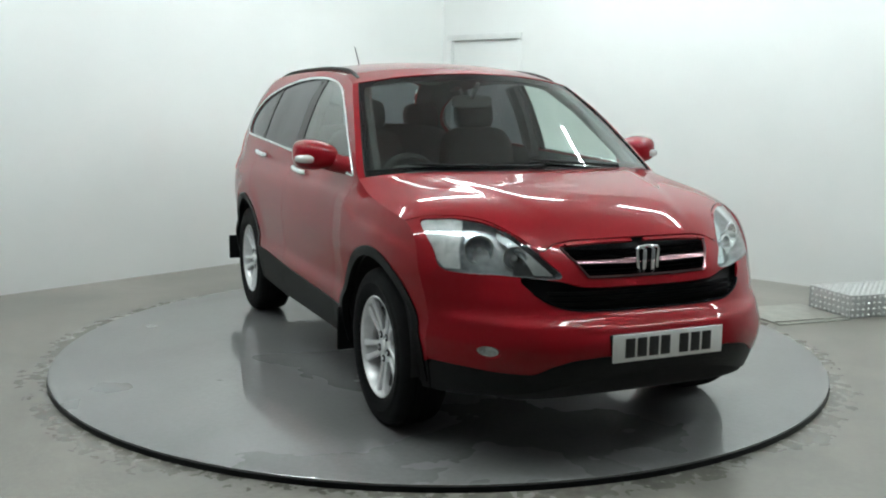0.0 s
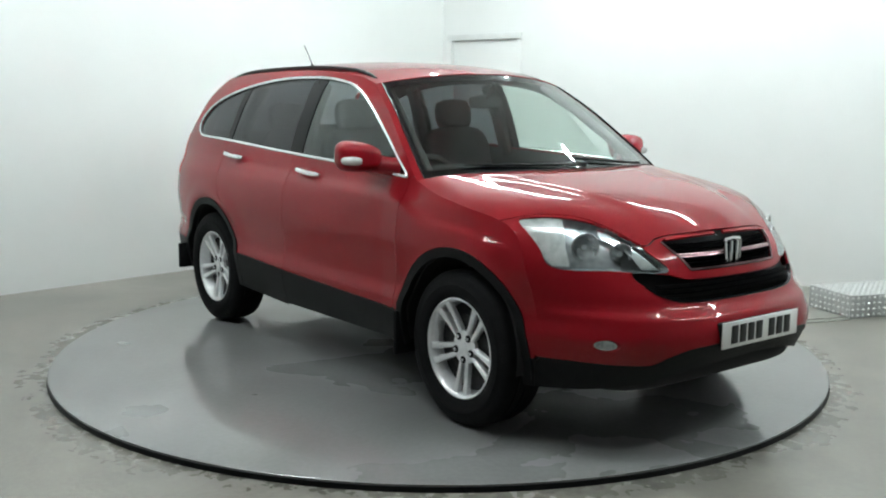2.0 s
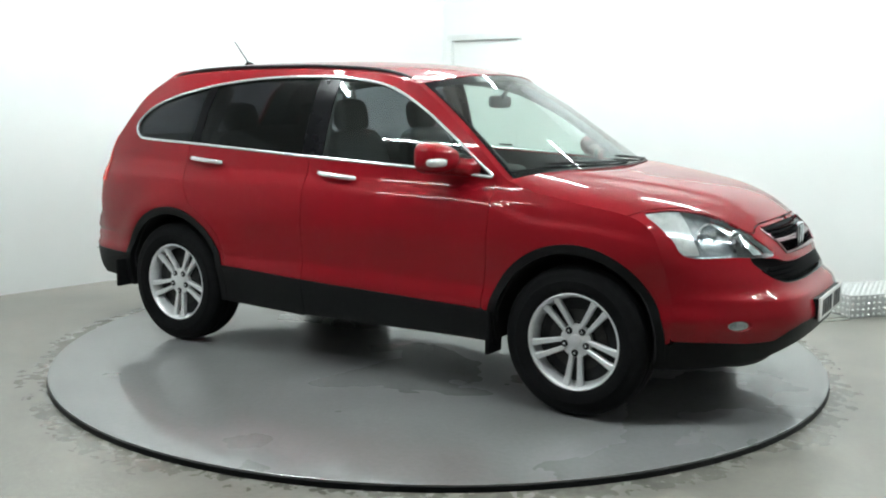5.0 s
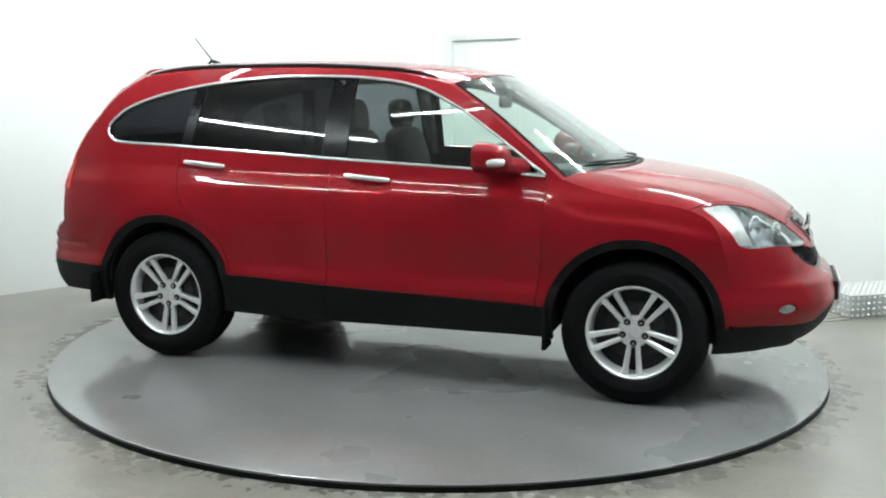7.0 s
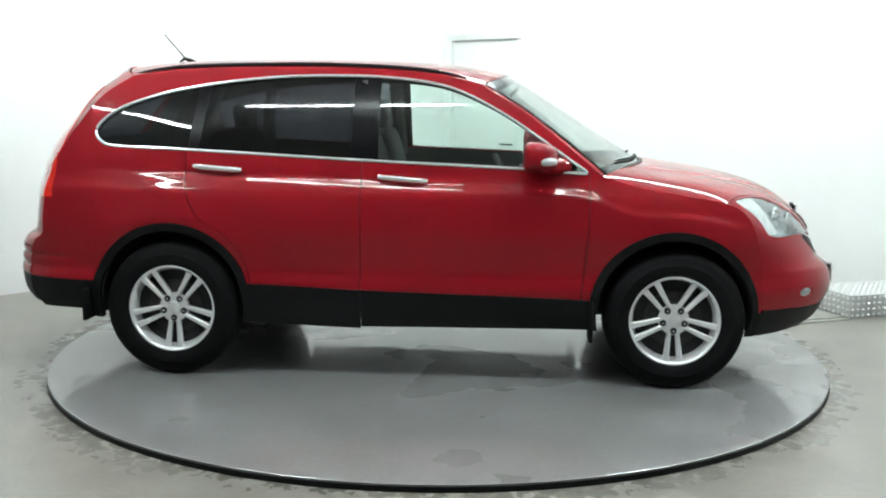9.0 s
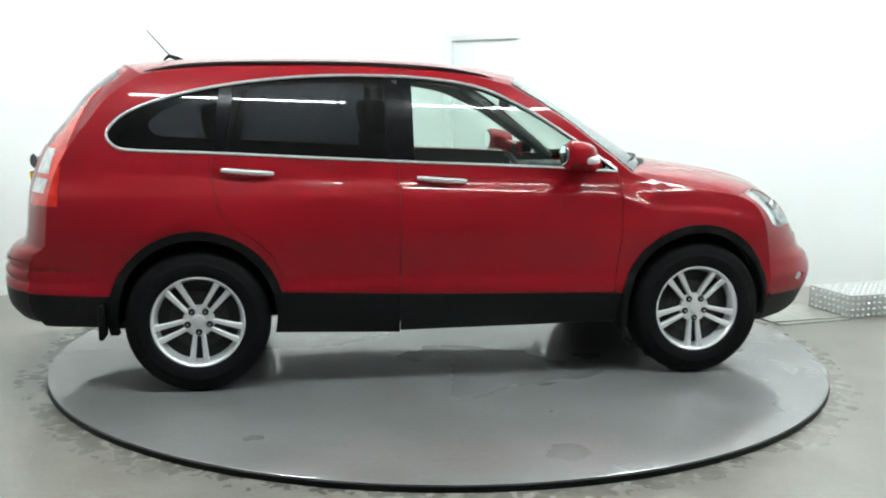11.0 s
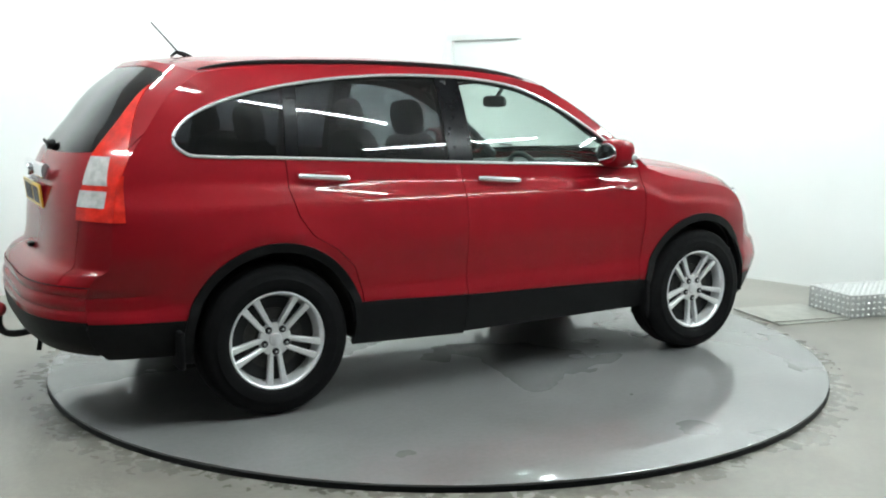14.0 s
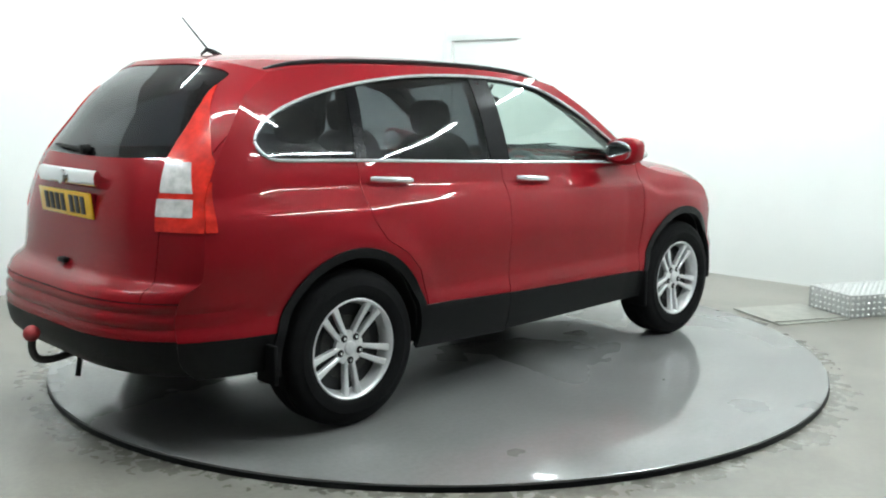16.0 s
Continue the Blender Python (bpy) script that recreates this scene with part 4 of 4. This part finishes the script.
for v in bar.data.vertices:
    v.co.z = 1.122 + (v.co.z - 1.122) * 1.9
part("badge", lathe([(0.001, 0.008), (0.03, 0.007), (0.034, 0.0), (0.03, -0.01)], 24, m=pose(-2.222, 0, 1.122, 0, 0, 90)), CHROME, bar)
plate("rear_plate", pose(-2.208, 0.0, 1.008, 6, 0, -90), PLATE_YELLOW, "yellow rear plate with dark bars")
part("plate_recess", box(bmesh.new(), (-2.203, -0.25, 0.955), (-2.16, 0.25, 1.06), 0.008), RED, tailgate)
wp = []
for k in range(8):
    y = -0.02 + 0.34 * k / 7
    x, yy, zz = tail_surface(np.float64(y), np.float64(1.235 + 0.01 * k / 7))
    wp.append((float(x) - 0.014, y, float(zz)))
rw = part("rear_wiper", tube(wp, [0.016, 0.014, 0.011, 0.009, 0.009, 0.008, 0.007, 0.005], 6), BLACK_PLASTIC, car, "black rear wiper")
part("pivot", lathe([(0.001, 0.02), (0.022, 0.016), (0.026, -0.02)], 14, m=Matrix.Translation(wp[0]) @ pose(0, 0, 0, 0, 0, 90)), BLACK_PLASTIC, rw)
part("tailgate_lock", box(bmesh.new(), (-2.245, -0.035, 0.745), (-2.20, 0.035, 0.765), 0.006), BLACK_PLASTIC, tailgate)
tow = part("tow_bar", tube(spline([(-1.9, -0.02, 0.36), (-2.15, -0.02, 0.345), (-2.30, -0.02, 0.325), (-2.37, -0.02, 0.335), (-2.395, -0.02, 0.375), (-2.395, -0.02, 0.42)], 5), 0.017, 10), STEEL, car, "steel tow bar with a red ball cap")
got = bmesh.new()
bmesh.ops.create_uvsphere(got, u_segments=16, v_segments=10, radius=0.036, matrix=pose(-2.395, -0.02, 0.452))
part("ball_cap", got, RED_CAP, tow, "red plastic ball cap")
part("tow_mount", box(bmesh.new(), (-2.17, -0.09, 0.335), (-1.85, 0.05, 0.385), 0.012), DARK, tow)
part("tow_socket", tube([(-2.22, -0.1, 0.335), (-2.235, -0.1, 0.25)], 0.012, 8), BLACK_PLASTIC, tow)


# ---- the car: wheels ----
def make_wheel(parent, x, sign):
    m = pose(x, sign * 0.78, WHEEL_Z) @ (pose(0, 0, 0, 0, 0, 180) if sign < 0 else Matrix())
    wheel = part("wheel", lathe([(0.215, -0.10), (0.205, -0.06), (0.196, 0.0), (0.203, 0.05), (0.210, 0.075), (0.219, 0.089), (0.229, 0.097), (0.231, 0.104), (0.226, 0.106), (0.219, 0.102), (0.212, 0.085), (0.206, 0.06)], 72), ALLOY, parent, "silver alloy wheel with paired spokes")
    wheel.matrix_local = m
    tyre = part("tyre", lathe([(0.222, 0.085), (0.229, 0.102), (0.238, 0.110), (0.262, 0.117), (0.29, 0.1185), (0.292, 0.1165), (0.318, 0.114), (0.334, 0.108), (0.347, 0.098), (0.354, 0.085), (0.358, 0.06), (0.358, 0.055), (0.351, 0.053), (0.351, 0.045), (0.358, 0.043), (0.358, 0.006), (0.351, 0.004), (0.351, -0.004), (0.358, -0.006), (0.358, -0.06), (0.347, -0.098), (0.29, -0.118), (0.222, -0.09)], 80), RUBBER, wheel, "black rubber tyre")
    part("brake_disc", lathe([(0.001, 0.036), (0.143, 0.036), (0.145, 0.038), (0.145, 0.042), (0.09, 0.042), (0.085, 0.05), (0.001, 0.052)], 40), STEEL, wheel)
    part("hub_back", lathe([(0.001, 0.035), (0.207, 0.035), (0.207, 0.02)], 40), DARK, wheel)
    for k in range(5):
        a = -90 + 72 * k
        for s in (-1, 1):
            bm = bmesh.new()
            rings = []
            for r, off, w, y, h in ((0.03, 0.017, 0.020, 0.070, 0.03), (0.075, 0.021, 0.022, 0.074, 0.028), (0.13, 0.0265, 0.025, 0.081, 0.026), (0.18, 0.032, 0.029, 0.089, 0.024), (0.214, 0.036, 0.036, 0.094, 0.024)):
                c = s * off
                ring = [bm.verts.new((c - w / 2, y - h, -r)), bm.verts.new((c - w / 2, y - 0.005, -r)), bm.verts.new((c - w / 2 + 0.005, y, -r)), bm.verts.new((c + w / 2 - 0.005, y, -r)), bm.verts.new((c + w / 2, y - 0.005, -r)), bm.verts.new((c + w / 2, y - h, -r))]
                rings.append(ring)
            for p, q in zip(rings, rings[1:]):
                for i in range(6):
                    j = (i + 1) % 6
                    bm.faces.new((p[i], p[j], q[j], q[i]))
            bmesh.ops.recalc_face_normals(bm, faces=bm.faces)
            bmesh.ops.transform(bm, matrix=pose(0, 0, 0, 0, -(a + 90)), verts=bm.verts)
            part("spoke", bm, ALLOY, wheel)
        lx, lz = 0.057 * math.cos(radians(a)), 0.057 * math.sin(radians(a))
        part("nut_hole", lathe([(0.001, 0.0), (0.017, 0.0), (0.017, -0.004)], 14, m=pose(lx, 0.0755, lz)), DARK, wheel)
        part("wheel_nut", lathe([(0.001, 0.012), (0.006, 0.011), (0.008, 0.006), (0.0085, -0.002)], 8, m=pose(lx, 0.0755, lz)), CHROME, wheel)
    part("hub", lathe([(0.001, 0.072), (0.06, 0.072), (0.078, 0.068), (0.08, 0.04)], 40), ALLOY, wheel)
    part("centre_cap", lathe([(0.001, 0.082), (0.02, 0.081), (0.03, 0.077), (0.033, 0.07)], 28), ALLOY, wheel)
    return wheel


for x in (WHEEL_X, -WHEEL_X):
    for sign in (-1, 1):
        make_wheel(car, x, sign)
        # liner of the wheel arch
        bm = bmesh.new()
        cx = 1.30 if x > 0 else -1.31
        arc = [radians(a) for a in range(-10, 191, 8)]
        rows = [[bm.verts.new((cx + 0.40 * math.cos(w), sign * y, 0.385 + 0.40 * math.sin(w))) for w in arc] for y in (0.875, 0.5)]
        for k in range(len(arc) - 1):
            bm.faces.new((rows[0][k], rows[0][k + 1], rows[1][k + 1], rows[1][k]))
        bm.faces.new(rows[1])
        part("arch_liner", bm, DARK, car)
        flap_x = (0.885 if x > 0 else -1.765)
        part("mud_flap", box(bmesh.new(), (flap_x - 0.012, sign * 0.85 - 0.09, 0.245 if x > 0 else 0.29), (flap_x + 0.012, sign * 0.85 + 0.045, 0.46), 0.008), RUBBER, car, "black rubber mud flap")
part("underbody", boxed((-1.98, -0.5, 0.29), (1.95, 0.5, 0.45), 0.03), DARK, car)
part("floor_pan", boxed((-0.90, -0.80, 0.31), (0.88, 0.80, 0.45), 0.02), DARK, car)
part("rear_subframe", boxed((-1.80, -0.60, 0.262), (-0.98, 0.60, 0.42), 0.04), DARK, car)
part("undertray", soft_box((1.2, -0.66, 0.255), (2.08, 0.66, 0.40), 0.4), DARK, car, "black plastic undertray")
for y, w, d in ((-0.34, 0.10, 0.05), (-0.16, 0.07, 0.03), (0.12, 0.12, 0.04), (0.36, 0.09, 0.05)):
    part("valance_tab", box(bmesh.new(), (-2.16, y - w, 0.37 - d), (-2.02, y + w, 0.40), 0.008), BLACK_PLASTIC, car)
part("silencer", tube([(-1.95, 0.3, 0.33), (-1.85, 0.3, 0.33), (-1.55, 0.3, 0.33)], [0.07, 0.085, 0.08], 14), STEEL, car)

# ---- the car: mirrors, handles ----
for s in (-1, 1):
    bm = bmesh.new()
    bmesh.ops.create_uvsphere(bm, u_segments=28, v_segments=18, radius=1.0)
    for v in bm.verts:
        p = [math.copysign(abs(c) ** 0.62, c) for c in v.co]
        x, y, z = p
        taper = 1 - 0.22 * max(0.0, -y) - 0.10 * max(0, x)
        depth = 0.122 if x > 0 else 0.048
        v.co = (x * depth * (1 - 0.25 * max(0, y)), y * 0.113, z * 0.078 * taper + 0.006 * y)
    bmesh.ops.transform(bm, matrix=(pose(0.575, s * 0.955, 1.182, 0, 0, s * 8) @ Matrix.Diagonal((1, s, 1, 1))), verts=bm.verts)
    bmesh.ops.recalc_face_normals(bm, faces=bm.faces)
    mirror = part("door_mirror", bm, RED, car, "red door mirror with an indicator")
    part("mirror_arm", tube([(0.60, s * 0.90, 1.155), (0.67, s * 0.85, 1.138), (0.74, s * 0.79, 1.128)], [0.052, 0.046, 0.05], 12), RED, mirror)
    part("mirror_foot", box(bmesh.new(), (0.66, s * 0.79 - 0.016, 1.105), (0.80, s * 0.79 + 0.016, 1.16), 0.012), GLOSS_BLACK, mirror)
    mg = bmesh.new()
    bmesh.ops.create_uvsphere(mg, u_segments=20, v_segments=10, radius=1.0, matrix=pose(0.527, s * 0.955, 1.184) @ Matrix.Diagonal((0.008, 0.088, 0.056, 1)))
    part("mirror_glass", mg, CHROME, mirror, "silvered mirror glass")
    ind = bmesh.new()
    bmesh.ops.create_uvsphere(ind, u_segments=20, v_segments=10, radius=1.0)
    for v in ind.verts:
        v.co = [math.copysign(abs(c) ** 0.7, c) for c in v.co]
    bmesh.ops.transform(ind, matrix=pose(0.628, s * 1.0, 1.166, 0, 0, -s * 32) @ Matrix.Diagonal((0.056, 0.07, 0.024, 1)), verts=ind.verts)
    part("indicator", ind, WHITE_LENS, mirror, "pale indicator lens")
    for hx, hz, tilt in ((-0.085, 1.058, 4.2), (-1.055, 1.1, 4.2)):
        y = s * float(half_width(hx, hz))
        grip = []
        for k in range(11):
            t = k / 10
            grip.append((hx - 0.125 + 0.25 * t, y + s * (0.012 + 0.022 * math.sin(math.pi * t) ** 0.6), hz - 0.018 * (t - 0.5)))
        handle = part("door_handle", tube(grip, [0.011] + [0.0145] * 9 + [0.011], 8), BRIGHT, car, "chrome door handle")
        cup = bmesh.new()
        bmesh.ops.create_uvsphere(cup, u_segments=18, v_segments=8, radius=1.0, matrix=pose(hx, y + s * 0.001, hz, 0, 0, 0) @ Matrix.Diagonal((0.085, 0.004, 0.028, 1)))
        part("handle_cup", cup, RED, handle)
    # inner lining of the doors and the shell behind the shut lines
    S = side_surface(s)
    part("inner_lining", patch(S, -2.2, 1.75, 0.3, 1.64, 0.03, [SILHOUETTE, rect(-2.0, 1.66, 0.40, 1.62)], [DLO, FRONT_HOLE, REAR_HOLE], s > 0, -0.035), TRIM, car, "dark cabin side lining")


# ---- the car: cabin ----
def seat(x, y, width, back_x, head_z, name):
    ob = part(name, soft_box((x - 0.27, y - width / 2, 0.52), (x + 0.27, y + width / 2, 0.74), 0.4), SEAT, car, "dark cloth seat")
    bm = soft_box((-0.075, -width / 2, 0), (0.075, width / 2, 0.66), 0.45)
    bmesh.ops.transform(bm, matrix=pose(back_x + 0.1, y, 0.64, 0, -14), verts=bm.verts)
    part("backrest", bm, SEAT, ob)
    for hy in ((0.0,) if width < 0.7 else (-0.36, 0.36)):
        bm = soft_box((-0.055, -0.13, 0.0), (0.055, 0.13, 0.19), 0.6)
        bmesh.ops.transform(bm, matrix=pose(back_x - 0.05, y + hy, head_z - 0.09, 0, -10), verts=bm.verts)
        part("headrest", bm, SEAT, ob)
        for d in (-0.05, 0.05):
            part("headrest_post", tube([(back_x - 0.03, y + hy + d, head_z - 0.16), (back_x - 0.05, y + hy + d, head_z - 0.05)], 0.006, 6), STEEL, ob)
    return ob


seat(0.02, -0.37, 0.5, -0.30, 1.36, "front_seat")
seat(0.02, 0.37, 0.5, -0.30, 1.36, "front_seat")
seat(-0.95, 0.0, 1.2, -1.18, 1.33, "rear_bench")
dash = part("dashboard", soft_box((0.52, -0.74, 0.72), (1.12, 0.74, 1.075), 0.35), TRIM, car, "dark moulded dashboard")
part("binnacle", soft_box((0.50, -0.55, 1.02), (0.74, -0.20, 1.125), 0.6), TRIM, dash)
steer = bmesh.new()
lathe([(0.17 + 0.016 * math.cos(a), 0.016 * math.sin(a)) for a in [2 * math.pi * k / 8 for k in range(9)]], 40, bm=steer, m=pose(0.44, -0.37, 1.0, 0, 0, 90) @ pose(0, 0, 0, -24))
wheel_rim = part("steering_wheel", steer, TRIM, car, "black steering wheel")
part("boss", soft_box((0.43, -0.45, 0.93), (0.50, -0.29, 1.04), 0.7), TRIM, wheel_rim)
part("spoke", tube([(0.45, -0.53, 1.0), (0.45, -0.21, 1.0)], 0.014, 6), TRIM, wheel_rim)
part("inside_mirror", soft_box((0.41, -0.135, 1.415), (0.44, 0.105, 1.485), 0.5), TRIM, car, "inside rear-view mirror")
part("mirror_stalk", tube([(0.435, -0.015, 1.47), (0.50, -0.015, 1.55)], 0.012, 8), TRIM, car)
for s in (-1, 1):
    post = [(-0.29, s * 0.765, 1.10), (-0.30, s * 0.69, 1.36), (-0.31, s * 0.61, 1.54)]
    part("pillar_lining", tube(post, 0.045, 8), TRIM, car)
    part("pillar_lining", tube([(0.92, s * 0.745, 1.08), (0.68, s * 0.69, 1.26), (0.45, s * 0.63, 1.42), (0.26, s * 0.57, 1.53)], 0.028, 8), TRIM, car)
    part("pillar_lining", tube([(-1.21, s * 0.745, 1.12), (-1.16, s * 0.66, 1.36), (-1.12, s * 0.58, 1.53)], 0.045, 8), TRIM, car)
part("parcel_floor", boxed((-1.95, -0.72, 0.78), (-1.15, 0.72, 0.80), 0.005), TRIM, car)


# ---- things on the floor and in the wall ----
def dimples(w, d, h, sx, sy):
    """Rows of small pressed studs over the top and two sides of a block."""
    bm = bmesh.new()

    def stud(o, a, b, n):
        v = [bm.verts.new(o + p) for p in (a * 0.018, b * 0.012, -a * 0.018, -b * 0.012)]
        t = bm.verts.new(o + n * 0.009)
        for i in range(4):
            bm.faces.new((v[i], v[(i + 1) % 4], t))
    X, Y, Z = Vector((1, 0, 0)), Vector((0, 1, 0)), Vector((0, 0, 1))
    nx, ny, nz = int(w / sx), int(d / sx), int(h / sy)
    for i in range(nx):
        for j in range(ny):
            a, b = (X, Y) if (i + j) % 2 else (Y, X)
            stud(Vector(((i + 0.5) * sx, (j + 0.5) * sx, h + 0.0005)), a, b, Z)
        for k in range(nz):
            a, b = (X, Z) if (i + k) % 2 else (Z, X)
            stud(Vector(((i + 0.5) * sx, -0.0005, (k + 0.5) * sy)), a, b, -Y)
    for j in range(ny):
        for k in range(nz):
            a, b = (Y, Z) if (j + k) % 2 else (Z, Y)
            stud(Vector((-0.0005, (j + 0.5) * sx, (k + 0.5) * sy)), a, b, -X)
    return bm


step = tagged(new("metal_step"), "low aluminium tread-plate step block on the floor", "step")
part("block", boxed((0, 0, 0), (1.3, 0.43, 0.165), 0.004), TREAD, step)
part("tread_studs", dimples(1.3, 0.43, 0.165, 0.046, 0.041), STUD, step, "raised tread studs", smooth=False)
step.matrix_basis = pose(2.86, 0.86, FLOOR_Z, 0, 0, 18)
sheet = tagged(new("metal_sheet"), "thin grey metal ramp sheet lying on the floor", "metal sheet")
part("sheet", boxed((0, 0, 0), (0.58, 0.53, 0.012), 0.003), SHEET, sheet)
part("folded_lip", boxed((0.0, 0.04, 0.0125), (0.58, 0.055, 0.022), 0.002), SHEET, sheet)
sheet.matrix_basis = pose(2.30, 0.64, FLOOR_Z, 0, 0, 18)

door = part("door_1", box(bmesh.new(), (DOOR_LO + 0.006, 0.03, FLOOR_Z + 0.008), (DOOR_HI - 0.006, 0.075, DOOR_TOP - 0.006), 0.003), WALL)
door.matrix_world = DOOR_M
tagged(door, "closed flush white door in the studio wall", "door", kind="structure")
for lo, hi, mat in (((DOOR_LO - 0.05, -0.005, FLOOR_Z), (DOOR_LO, 0.0, DOOR_TOP), WALL), ((DOOR_HI, -0.003, FLOOR_Z), (DOOR_HI + 0.05, 0.0, DOOR_TOP), WALL), ((DOOR_LO - 0.05, -0.018, DOOR_TOP), (DOOR_HI + 0.05, 0.0, DOOR_TOP + 0.06), FRAME)):
    part("door_frame", box(bmesh.new(), lo, hi, 0.002), mat, door)
part("door_stop", box(bmesh.new(), (DOOR_LO, 0.076, FLOOR_Z), (DOOR_HI, 0.12, DOOR_TOP), 0.0), WALL, door)
part("door_handle", tube([(DOOR_HI - 0.08, 0.03, 1.0), (DOOR_HI - 0.08, -0.03, 1.0), (DOOR_HI - 0.19, -0.03, 1.0)], 0.009, 8), STEEL, door)


# ---- what moves ----
def turn(t):
    return -66.72 + 6.8256 * t + 0.00623 * t * t


def motions():
    times = [float(i) for i in range(17)]
    walk(turntable, [(t, pose(0, 0, 0, 0, 0, turn(t))) for t in times])
    walk(car, [(t, pose(0, 0, 0, 0, 0, turn(t)) @ pose(-0.0387, 0.0339, 0)) for t in times])


motions()
